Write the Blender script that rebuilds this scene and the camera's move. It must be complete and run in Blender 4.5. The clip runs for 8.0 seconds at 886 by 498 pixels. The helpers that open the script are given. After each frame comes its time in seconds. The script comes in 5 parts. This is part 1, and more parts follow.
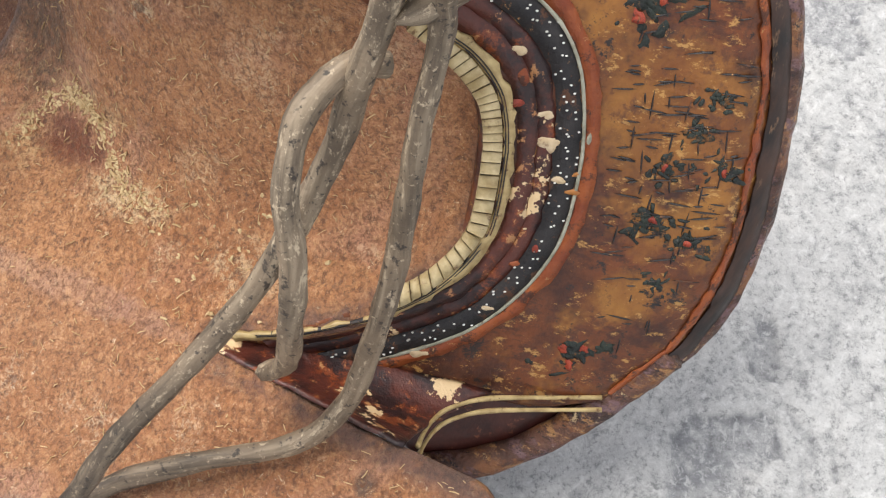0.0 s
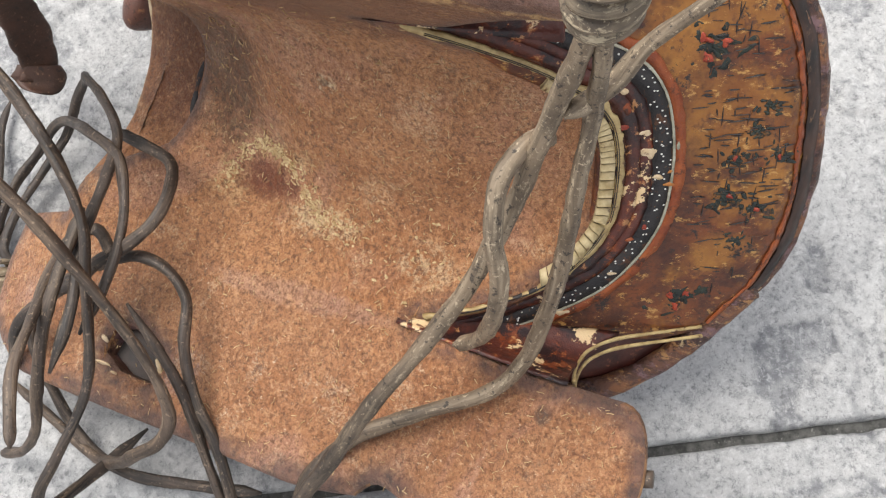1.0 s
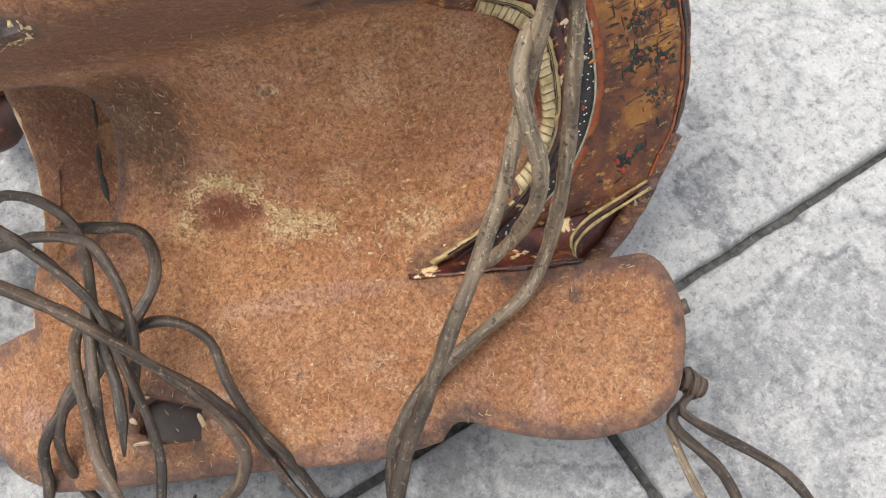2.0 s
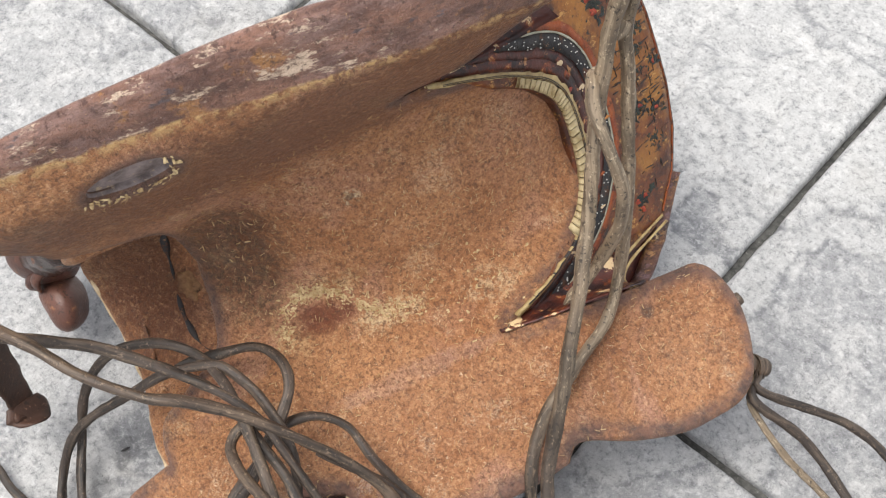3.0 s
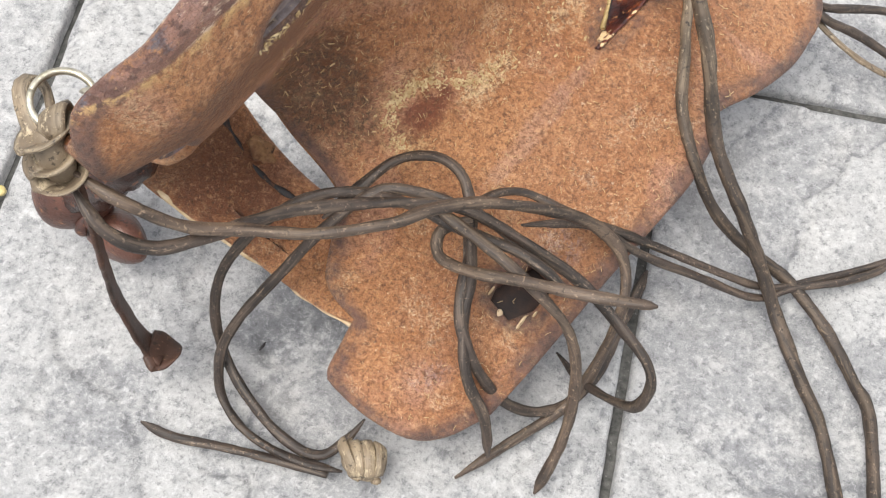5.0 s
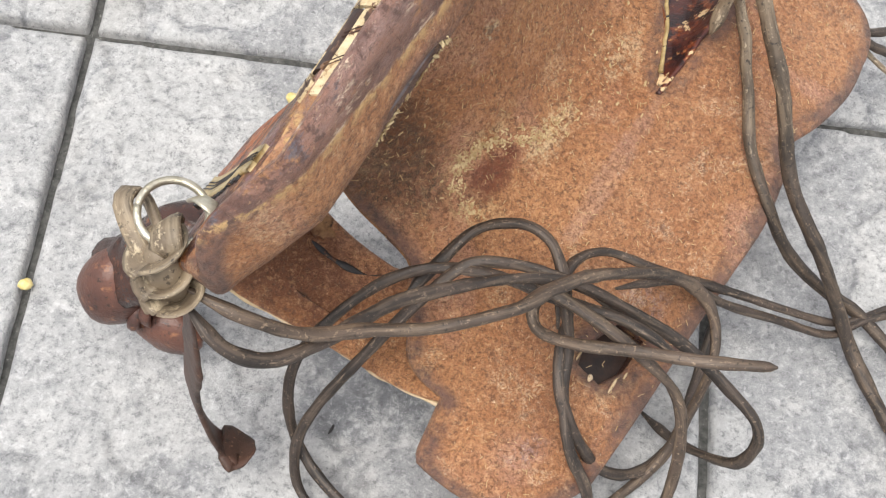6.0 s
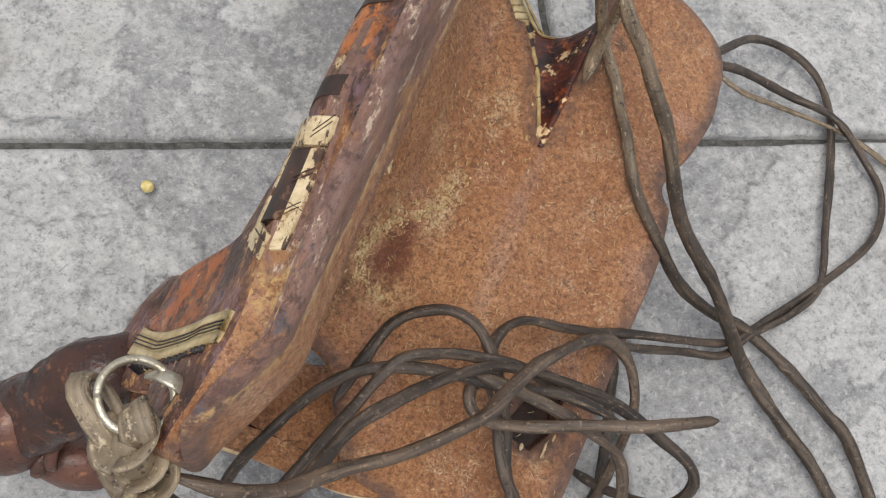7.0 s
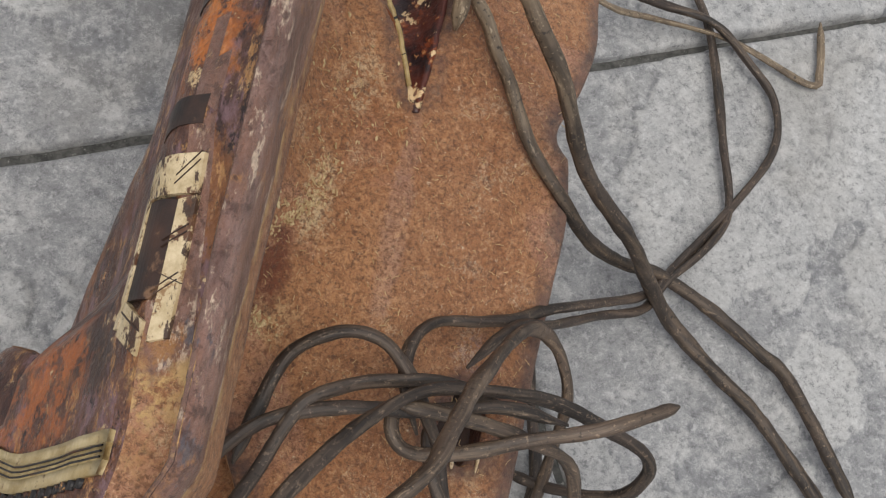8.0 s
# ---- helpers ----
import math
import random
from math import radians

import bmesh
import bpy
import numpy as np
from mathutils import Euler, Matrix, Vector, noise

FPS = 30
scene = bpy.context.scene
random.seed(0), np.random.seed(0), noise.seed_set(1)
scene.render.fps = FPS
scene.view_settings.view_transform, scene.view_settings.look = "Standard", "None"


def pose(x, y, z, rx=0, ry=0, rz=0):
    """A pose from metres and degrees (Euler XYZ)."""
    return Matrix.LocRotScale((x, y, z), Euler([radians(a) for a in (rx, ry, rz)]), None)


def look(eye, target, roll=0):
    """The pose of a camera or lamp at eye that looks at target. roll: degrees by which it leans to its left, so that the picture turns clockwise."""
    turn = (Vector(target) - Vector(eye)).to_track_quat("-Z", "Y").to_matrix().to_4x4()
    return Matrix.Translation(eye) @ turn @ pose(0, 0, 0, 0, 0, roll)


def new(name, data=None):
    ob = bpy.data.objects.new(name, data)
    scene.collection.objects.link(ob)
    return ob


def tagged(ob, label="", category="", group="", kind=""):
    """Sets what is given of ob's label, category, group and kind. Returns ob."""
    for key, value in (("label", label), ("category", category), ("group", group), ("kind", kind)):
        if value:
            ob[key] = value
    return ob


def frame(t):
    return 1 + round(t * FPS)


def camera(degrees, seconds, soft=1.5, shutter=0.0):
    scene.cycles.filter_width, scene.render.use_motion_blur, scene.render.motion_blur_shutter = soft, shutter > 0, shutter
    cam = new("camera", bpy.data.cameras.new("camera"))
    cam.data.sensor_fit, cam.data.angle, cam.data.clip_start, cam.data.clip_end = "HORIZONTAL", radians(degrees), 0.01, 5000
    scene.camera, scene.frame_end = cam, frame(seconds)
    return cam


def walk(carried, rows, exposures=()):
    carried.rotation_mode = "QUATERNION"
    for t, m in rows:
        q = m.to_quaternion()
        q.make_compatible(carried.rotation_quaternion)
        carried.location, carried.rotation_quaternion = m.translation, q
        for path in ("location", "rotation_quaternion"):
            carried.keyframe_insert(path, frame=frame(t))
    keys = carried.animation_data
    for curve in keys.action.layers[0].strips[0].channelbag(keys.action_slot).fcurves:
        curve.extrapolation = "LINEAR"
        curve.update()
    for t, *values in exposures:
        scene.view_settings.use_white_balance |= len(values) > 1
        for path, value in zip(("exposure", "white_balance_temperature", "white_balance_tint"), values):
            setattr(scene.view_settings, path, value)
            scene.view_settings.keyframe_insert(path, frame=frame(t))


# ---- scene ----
cam = camera(36.65, 8.0, soft=1.2)
PATH = [
    (0, (0.1412, 0.0638, 0.5313), (-0.3226, -0.0086, -0.3516), -8.76),
    (0.5, (0.1739, 0.0385, 0.6347), (-0.2330, -0.0022, -0.2779), -4.36),
    (1, (0.1705, 0.0242, 0.6982), (-0.2218, -0.0654, -0.2173), -19.63),
    (1.2, (0.1728, -0.0182, 0.6911), (-0.2079, -0.0100, -0.2336), -13.00),
    (2.3, (0.1977, -0.2058, 0.7588), (-0.1675, 0.0093, -0.1470), -8.11),
    (2.5, (0.1899, -0.2511, 0.7719), (-0.1831, 0.0192, -0.1156), -6.70),
    (3, (0.1858, -0.3357, 0.7917), (-0.1862, 0.0267, -0.0628), -4.28),
    (3.3, (0.1616, -0.3558, 0.7755), (-0.1881, 0.0195, -0.0829), -4.40),
    (3.5, (0.1446, -0.3831, 0.7521), (-0.1927, -0.0108, -0.1125), -5.14),
    (4, (0.0584, -0.4137, 0.7246), (-0.2070, -0.0371, -0.1630), -4.40),
    (4.5, (-0.0026, -0.4769, 0.7290), (-0.1790, -0.0660, -0.1655), -1.93),
    (4.7, (-0.0254, -0.5125, 0.7365), (-0.1504, -0.0913, -0.1618), 0.02),
    (5.8, (-0.1529, -0.5095, 0.7362), (-0.1653, -0.0643, -0.1591), 6.78),
    (6, (-0.1763, -0.4758, 0.7204), (-0.1575, -0.0379, -0.1784), 9.02),
    (6.5, (-0.2196, -0.4294, 0.7115), (-0.1283, -0.0081, -0.1908), 15.46),
    (7, (-0.2697, -0.4011, 0.7201), (-0.0497, -0.0014, -0.1698), 24.81),
    (7.5, (-0.3023, -0.3622, 0.6835), (-0.0021, -0.0098, -0.2029), 29.39),
    (8, (-0.2725, -0.3151, 0.6352), (0.0737, -0.0103, -0.2520), 33.58),
]
walk(cam, [(t, look(eye, target, roll)) for t, eye, target, roll in PATH], exposures=[(0, 0.70), (1, 0.60), (2.5, 0.57), (4.5, 0.68), (6.5, 0.53), (7, 0.06), (7.5, -0.13), (8, -0.2)])

# ---- daylight: bright overcast sky, very soft sun ----
world = bpy.data.worlds.new("overcast_sky")
world.use_nodes = True
scene.world = world
wn = world.node_tree.nodes
sky = wn.new("ShaderNodeTexSky")
sky.sky_type, sky.sun_disc = "NISHITA", False
sky.sun_elevation, sky.sun_rotation = radians(72), radians(-144)
sky.air_density, sky.dust_density = 1.0, 4.0
soften = wn.new("ShaderNodeMixRGB")
soften.inputs[0].default_value = 0.75
soften.inputs[2].default_value = (9.0, 9.2, 9.6, 1)
world.node_tree.links.new(sky.outputs[0], soften.inputs[1])
world.node_tree.links.new(soften.outputs[0], wn["Background"].inputs[0])
wn["Background"].inputs[1].default_value = 0.082
sun = new("sun", bpy.data.lights.new("sun", "SUN"))
sun.data.energy, sun.data.angle, sun.data.color = 2.5, radians(38), (1.0, 0.97, 0.92)
sun.matrix_world = look((-0.42, -0.58, 2.2), (0, 0, 0))


# ---- materials ----
def rgba(c):
    return (c[0], c[1], c[2], 1.0)


class Nodes:
    """A node material under construction."""

    def __init__(self, name, rough=0.7, metal=0.0):
        self.m = bpy.data.materials.new(name)
        self.m.use_nodes = True
        self.t = self.m.node_tree
        self.b = self.t.nodes["Principled BSDF"]
        self.b.inputs["Roughness"].default_value = rough
        self.b.inputs["Metallic"].default_value = metal
        self.co = self.t.nodes.new("ShaderNodeTexCoord").outputs["Object"]

    def link(self, a, b):
        self.t.links.new(a, b)

    def stretch(self, sx, sy, sz, rot=(0, 0, 0)):
        n = self.t.nodes.new("ShaderNodeMapping")
        n.inputs["Scale"].default_value = (sx, sy, sz)
        n.inputs["Rotation"].default_value = rot
        self.link(self.co, n.inputs["Vector"])
        return n.outputs[0]

    def noise(self, scale, detail=4, rough=0.6, co=None, distort=0.0):
        n = self.t.nodes.new("ShaderNodeTexNoise")
        n.inputs["Scale"].default_value, n.inputs["Detail"].default_value = scale, detail
        n.inputs["Roughness"].default_value, n.inputs["Distortion"].default_value = rough, distort
        self.link(co or self.co, n.inputs["Vector"])
        return n.outputs["Fac"]

    def cells(self, scale, co=None, kind="F1"):
        n = self.t.nodes.new("ShaderNodeTexVoronoi")
        n.feature = kind
        n.inputs["Scale"].default_value = scale
        self.link(co or self.co, n.inputs["Vector"])
        return n.outputs["Distance"]

    def ramp(self, fac, lo, hi):
        n = self.t.nodes.new("ShaderNodeMapRange")
        n.inputs["From Min"].default_value, n.inputs["From Max"].default_value = lo, hi
        self.link(fac, n.inputs["Value"])
        return n.outputs["Result"]

    def mul(self, a, b):
        n = self.t.nodes.new("ShaderNodeMath")
        n.operation = "MULTIPLY"
        self.link(a, n.inputs[0])
        if isinstance(b, float):
            n.inputs[1].default_value = b
        else:
            self.link(b, n.inputs[1])
        return n.outputs[0]

    def mix(self, fac, a, b, mode="MIX"):
        n = self.t.nodes.new("ShaderNodeMixRGB")
        n.blend_type = mode
        if isinstance(fac, float):
            n.inputs[0].default_value = fac
        else:
            self.link(fac, n.inputs[0])
        for i, c in ((1, a), (2, b)):
            if isinstance(c, tuple):
                n.inputs[i].default_value = rgba(c)
            else:
                self.link(c, n.inputs[i])
        return n.outputs[0]

    def spot(self, at, sizes, axes, soft=1.0):
        """1 inside an ellipsoid patch with a ragged edge, 0 outside."""
        n = self.t.nodes.new("ShaderNodeVectorMath")
        n.operation = "SUBTRACT"
        n.inputs[1].default_value = at
        self.link(self.co, n.inputs[0])
        total = None
        for s, ax in zip(sizes, axes):
            d = self.t.nodes.new("ShaderNodeVectorMath")
            d.operation = "DOT_PRODUCT"
            d.inputs[1].default_value = tuple(Vector(ax) / s)
            self.link(n.outputs[0], d.inputs[0])
            q = self.mul(d.outputs["Value"], d.outputs["Value"])
            if total is None:
                total = q
            else:
                p = self.t.nodes.new("ShaderNodeMath")
                self.link(total, p.inputs[0])
                self.link(q, p.inputs[1])
                total = p.outputs[0]
        p = self.t.nodes.new("ShaderNodeMath")
        self.link(total, p.inputs[0])
        self.link(self.ramp(self.noise(90, 5, 0.7), 0.3, 0.7), p.inputs[1])
        return self.ramp(p.outputs[0], 1.4 + 0.3 * soft, 1.4 - 0.5 * soft)

    def done(self, colour, bump=None, strength=0.3, dist=0.002, rough=None):
        if isinstance(colour, tuple):
            self.b.inputs["Base Color"].default_value = rgba(colour)
        else:
            self.link(colour, self.b.inputs["Base Color"])
        if bump is not None:
            n = self.t.nodes.new("ShaderNodeBump")
            n.inputs["Strength"].default_value, n.inputs["Distance"].default_value = strength, dist
            self.link(bump, n.inputs["Height"])
            self.link(n.outputs[0], self.b.inputs["Normal"])
        if rough is not None:
            self.link(rough, self.b.inputs["Roughness"])
        return self.m


# the saddle lies on its side: its own axes and origin in the world
ORIGIN = Vector((-0.0513, 0.0303, 0.1814))
AXIS = Vector((0.4486, 0.8801, 0.1555)).normalized()
UP = Vector((-0.7451, 0.4645, -0.479))
UP = (UP - AXIS * UP.dot(AXIS)).normalized()
ACROSS = AXIS.cross(UP)
if ACROSS.z < 0:
    ACROSS = -ACROSS


def P3(a, u, w):
    return ORIGIN + AXIS * a + UP * u + ACROSS * w


def along_grain(n, scale):
    """Coordinates stretched along the saddle's length."""
    turn = n.stretch(1, 1, 1, (0, 0, -1.1))
    g = n.t.nodes.new("ShaderNodeMapping")
    g.inputs["Scale"].default_value = (scale, 1.3, 1.3)
    n.link(turn, g.inputs["Vector"])
    return g.outputs[0]


def edge_colour(n):
    """Bare worn wood: purple-brown with pinkish, cream, orange and black patches."""
    along = along_grain(n, 0.5)
    col = n.mix(n.ramp(n.noise(40, 6, 0.7, along), 0.40, 0.60), (0.13, 0.062, 0.047), (0.31, 0.155, 0.105))
    col = n.mix(n.mul(n.ramp(n.noise(34, 6, 0.78, along), 0.48, 0.61), 0.55), col, (0.34, 0.220, 0.195))
    col = n.mix(n.mul(n.ramp(n.noise(33, 6, 0.7), 0.56, 0.62), 0.85), col, (0.42, 0.20, 0.07))
    col = n.mix(n.ramp(n.noise(60, 6, 0.78, along), 0.565, 0.61), col, (0.66, 0.50, 0.37))
    col = n.mix(n.mul(n.ramp(n.noise(46, 6, 0.7, along), 0.60, 0.64), 0.85), col, (0.10, 0.095, 0.115))
    col = n.mix(n.mul(n.ramp(n.noise(190, 5, 0.75), 0.55, 0.61), 0.8), col, (0.08, 0.035, 0.026))
    col = n.mix(n.mul(n.ramp(n.noise(110, 7, 0.85, along), 0.50, 0.60), 0.6), col, (0.10, 0.050, 0.038))
    return n.mix(n.mul(n.ramp(n.noise(150, 6, 0.85), 0.60, 0.66), 0.7), col, (0.55, 0.34, 0.17))


def edge_material():
    n = Nodes("bare_worn_wood_edge", 0.55)
    return n.done(edge_colour(n), n.mix(0.5, n.noise(110, 6, 0.7), n.noise(420, 3, 0.6)), 0.9, 0.003)


def hide_material():
    n = Nodes("worn_hide_underside", 0.62)
    big = n.ramp(n.noise(14, 4, 0.6), 0.3, 0.7)
    mid = n.ramp(n.noise(70, 5, 0.65), 0.35, 0.65)
    col = n.mix(big, (0.35, 0.130, 0.042), (0.52, 0.248, 0.105))
    col = n.mix(n.mul(mid, 0.5), col, (0.30, 0.112, 0.038))
    # pinkish rubbed areas
    col = n.mix(n.mul(n.ramp(n.noise(10, 4, 0.6, None, 1.3), 0.50, 0.62), 0.4), col, (0.50, 0.27, 0.20))
    # the bald red patch, its pale crust, dark mould, a bluish rubbed streak, small pits
    flecks = n.ramp(n.noise(230, 5, 0.8), 0.47, 0.55)
    for at, size, c, amt, broken in (
        (P3(-0.300, -0.030, -0.110), (0.012, 0.06, 0.006), (0.22, 0.16, 0.17), 0.6, True),
        (P3(-0.200, -0.030, -0.118), (0.014, 0.06, 0.010), (0.26, 0.18, 0.18), 0.6, True),
        (P3(-0.150, -0.005, -0.083), (0.055, 0.06, 0.0045), (0.46, 0.37, 0.36), 0.15, False),
        (P3(-0.150, 0.034, -0.056), (0.024, 0.03, 0.007), (0.74, 0.58, 0.34), 0.75, True),
        (P3(-0.182, 0.040, -0.031), (0.032, 0.03, 0.008), (0.62, 0.44, 0.22), 0.6, True),
        (P3(-0.208, 0.040, -0.050), (0.014, 0.03, 0.012), (0.62, 0.44, 0.22), 0.6, True),
        (P3(-0.090, 0.000, -0.062), (0.018, 0.05, 0.010), (0.66, 0.50, 0.30), 0.7, True),
        (P3(-0.222, 0.060, -0.002), (0.034, 0.04, 0.042), (0.075, 0.048, 0.026), 0.9, True),
        (P3(-0.232, -0.01, 0.108), (0.036, 0.05, 0.013), (0.60, 0.44, 0.22), 0.75, True),
        (P3(-0.143, 0.036, 0.021), (0.0065, 0.03, 0.0055), (0.66, 0.55, 0.36), 0.9, True),
        (P3(-0.143, 0.036, 0.021), (0.0028, 0.03, 0.0024), (0.10, 0.06, 0.035), 0.8, False),
        (P3(-0.011, -0.02, -0.100), (0.0045, 0.03, 0.004), (0.07, 0.045, 0.03), 0.85, False),
        (P3(-0.005, -0.02, -0.120), (0.012, 0.03, 0.008), (0.13, 0.08, 0.05), 0.5, True),
        (P3(0.020, -0.03, -0.128), (0.012, 0.03, 0.012), (0.14, 0.09, 0.06), 0.5, True),
        (P3(-0.300, -0.01, 0.105), (0.030, 0.06, 0.022), (0.10, 0.045, 0.028), 0.7, True),
        (P3(-0.175, -0.01, 0.100), (0.022, 0.06, 0.016), (0.11, 0.050, 0.030), 0.5, True),
        (P3(-0.120, -0.01, 0.085), (0.030, 0.06, 0.014), (0.13, 0.055, 0.030), 0.45, True),
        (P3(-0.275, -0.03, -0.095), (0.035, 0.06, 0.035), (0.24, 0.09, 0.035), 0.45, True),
        (P3(-0.246, -0.042, -0.116), (0.013, 0.03, 0.014), (0.62, 0.42, 0.20), 0.75, True),
    ):
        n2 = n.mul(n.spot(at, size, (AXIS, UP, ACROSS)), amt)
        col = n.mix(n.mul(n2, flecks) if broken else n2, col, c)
    fine = n.noise(420, 5, 0.8)
    col = n.mix(n.mul(n.ramp(fine, 0.52, 0.34), 0.9), col, (0.14, 0.050, 0.017))
    col = n.mix(n.mul(n.ramp(n.noise(230, 6, 0.85, None, 0.3), 0.53, 0.62), 0.5), col, (0.68, 0.38, 0.18))
    col = n.mix(n.mul(n.ramp(n.noise(300, 5, 0.8, None, 0.8), 0.62, 0.67), 0.85), col, (0.84, 0.64, 0.40))
    col = n.mix(n.mul(n.ramp(n.noise(200, 5, 0.8, None, 1.5), 0.42, 0.36), 0.8), col, (0.10, 0.042, 0.018))
    tuft = n.mul(n.ramp(n.noise(42, 4, 0.6), 0.56, 0.63), n.ramp(n.noise(300, 4, 0.75, None, 2.5), 0.49, 0.55))
    col = n.mix(n.mul(tuft, 0.35), col, (0.84, 0.64, 0.39))
    col = n.mix(n.mul(n.ramp(n.noise(85, 5, 0.7), 0.64, 0.69), 0.6), col, (0.13, 0.060, 0.034))
    dark = n.ramp(n.noise(120, 4, 0.6), 0.69, 0.76)
    col = n.mix(n.mul(dark, 0.55), col, (0.09, 0.05, 0.03))
    # tints multiplied into the nap: wear, darker standing board, painted shade on the fork
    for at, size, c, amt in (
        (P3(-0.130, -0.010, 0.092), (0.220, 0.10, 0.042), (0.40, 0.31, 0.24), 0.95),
        # shade in the arch of the fork, put into the hide colour
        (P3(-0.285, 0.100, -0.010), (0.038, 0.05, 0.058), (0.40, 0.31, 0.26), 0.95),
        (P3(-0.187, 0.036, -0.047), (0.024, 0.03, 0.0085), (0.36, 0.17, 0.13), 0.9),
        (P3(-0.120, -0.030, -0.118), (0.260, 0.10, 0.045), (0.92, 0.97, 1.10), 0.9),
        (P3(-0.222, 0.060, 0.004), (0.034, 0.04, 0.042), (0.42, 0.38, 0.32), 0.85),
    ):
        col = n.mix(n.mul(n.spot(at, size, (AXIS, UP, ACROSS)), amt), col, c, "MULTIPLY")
    # crumbly nap: pale crumbs and dark pits of a few millimetres
    crumb = n.noise(210, 6, 0.85)
    col = n.mix(n.mul(n.ramp(crumb, 0.56, 0.66), 0.5), col, (0.70, 0.43, 0.24))
    col = n.mix(n.mul(n.ramp(crumb, 0.46, 0.36), 0.8), col, (0.12, 0.048, 0.022))
    curl = n.noise(260, 3, 0.6, None, 2.2)
    col = n.mix(n.mul(n.ramp(curl, 0.58, 0.64), 0.26), col, (0.62, 0.35, 0.15))
    col = n.mix(n.mul(n.ramp(curl, 0.47, 0.38), 0.55), col, (0.165, 0.058, 0.018))
    rel = n.mix(0.5, n.mix(0.5, curl, crumb), n.noise(150, 4, 0.6))
    # greasy dark border along the board's outline
    rim = n.t.nodes.new("ShaderNodeAttribute")
    rim.attribute_name = "rim"
    worn = n.mul(n.ramp(rim.outputs["Fac"], 0.05, 0.55), n.ramp(n.noise(45, 5, 0.7), 0.34, 0.52))
    col = n.mix(n.mul(worn, 0.9), col, n.mix(n.ramp(n.noise(120, 5, 0.75), 0.4, 0.6), (0.060, 0.036, 0.032), (0.17, 0.085, 0.060)))
    # the standing board's edge, where the hide is worn off the wood
    d = n.t.nodes.new("ShaderNodeVectorMath")
    d.operation = "DOT_PRODUCT"
    d.inputs[1].default_value = ACROSS + AXIS * 0.13
    n.link(n.co, d.inputs[0])
    d2 = n.t.nodes.new("ShaderNodeMath")
    n.link(d.outputs["Value"], d2.inputs[0])
    n.link(n.mul(n.noise(60, 5, 0.7), 0.010), d2.inputs[1])
    at = ORIGIN.dot(ACROSS + AXIS * 0.13) - 0.0225
    bare = n.ramp(d2.outputs[0], at + 0.1365, at + 0.1385)
    rimmed = n.ramp(d2.outputs[0], at + 0.1310, at + 0.1365)
    col = n.mix(n.mul(rimmed, n.ramp(n.noise(140, 5, 0.75), 0.46, 0.56)), col, (0.60, 0.38, 0.16))
    col = n.mix(bare, col, edge_colour(n))
    n.b.inputs["Specular IOR Level"].default_value = 0.6
    n.b.inputs["Sheen Weight"].default_value = 0.12
    n.b.inputs["Sheen Roughness"].default_value = 0.4
    n.b.inputs["Sheen Tint"].default_value = (1.0, 0.75, 0.6, 1)
    gloss = n.t.nodes.new("ShaderNodeMath")
    gloss.operation = "MULTIPLY_ADD"
    n.link(bare, gloss.inputs[0])
    gloss.inputs[1].default_value, gloss.inputs[2].default_value = -0.20, 0.56
    return n.done(col, rel, 1.0, 0.0055, gloss.outputs[0])


def lacquer_material():
    """Old painted and lacquered wood, worn through in streaks and flakes along the grain."""
    n = Nodes("worn_lacquered_wood", 0.45)
    along = along_grain(n, 0.7)
    col = n.mix(n.ramp(n.noise(40, 6, 0.7, along), 0.40, 0.60), (0.046, 0.020, 0.016), (0.145, 0.064, 0.040))
    col = n.mix(n.mul(n.ramp(n.noise(26, 6, 0.75, along), 0.54, 0.59), 0.65), col, (0.27, 0.105, 0.036))
    col = n.mix(n.mul(n.ramp(n.noise(45, 6, 0.75, along), 0.54, 0.60), 0.75), col, (0.20, 0.115, 0.125))
    col = n.mix(n.mul(n.ramp(n.noise(75, 6, 0.8, along), 0.56, 0.61), 0.85), col, (0.44, 0.23, 0.09))
    # the orange painted field, a blue-black smear, flakes of bare tan wood
    for at, size, c, amt, broken in (
        (P3(-0.172, -0.002, 0.140), (0.024, 0.05, 0.022), (0.50, 0.15, 0.028), 0.75, True),
        (P3(-0.228, -0.038, 0.160), (0.026, 0.03, 0.005), (0.022, 0.026, 0.036), 0.95, False),
        (P3(-0.279, -0.038, 0.157), (0.018, 0.03, 0.013), (0.66, 0.40, 0.14), 1.0, True),
        (P3(-0.270, -0.010, 0.128), (0.012, 0.03, 0.012), (0.040, 0.026, 0.022), 0.8, False),
        (P3(-0.276, 0.030, 0.108), (0.024, 0.04, 0.026), (0.44, 0.13, 0.035), 0.7, True),
    ):
        q = n.mul(n.spot(at, size, (AXIS, UP, ACROSS)), amt)
        col = n.mix(n.mul(q, n.ramp(n.noise(70, 5, 0.75), 0.44, 0.52)) if broken else q, col, c)
    col = n.mix(n.ramp(n.noise(130, 6, 0.78, along), 0.57, 0.61), col, (0.025, 0.014, 0.014))
    col = n.mix(n.mul(n.ramp(n.noise(90, 6, 0.8), 0.61, 0.65), 0.9), col, (0.62, 0.45, 0.25))
    col = n.mix(n.mul(n.ramp(n.noise(170, 7, 0.85), 0.56, 0.63), 0.6), col, (0.34, 0.19, 0.10))
    return n.done(col, n.mix(0.5, n.noise(90, 6, 0.7, along), n.noise(400, 3, 0.6)), 0.9, 0.003, n.ramp(n.noise(60, 4), 0.1, 0.95))


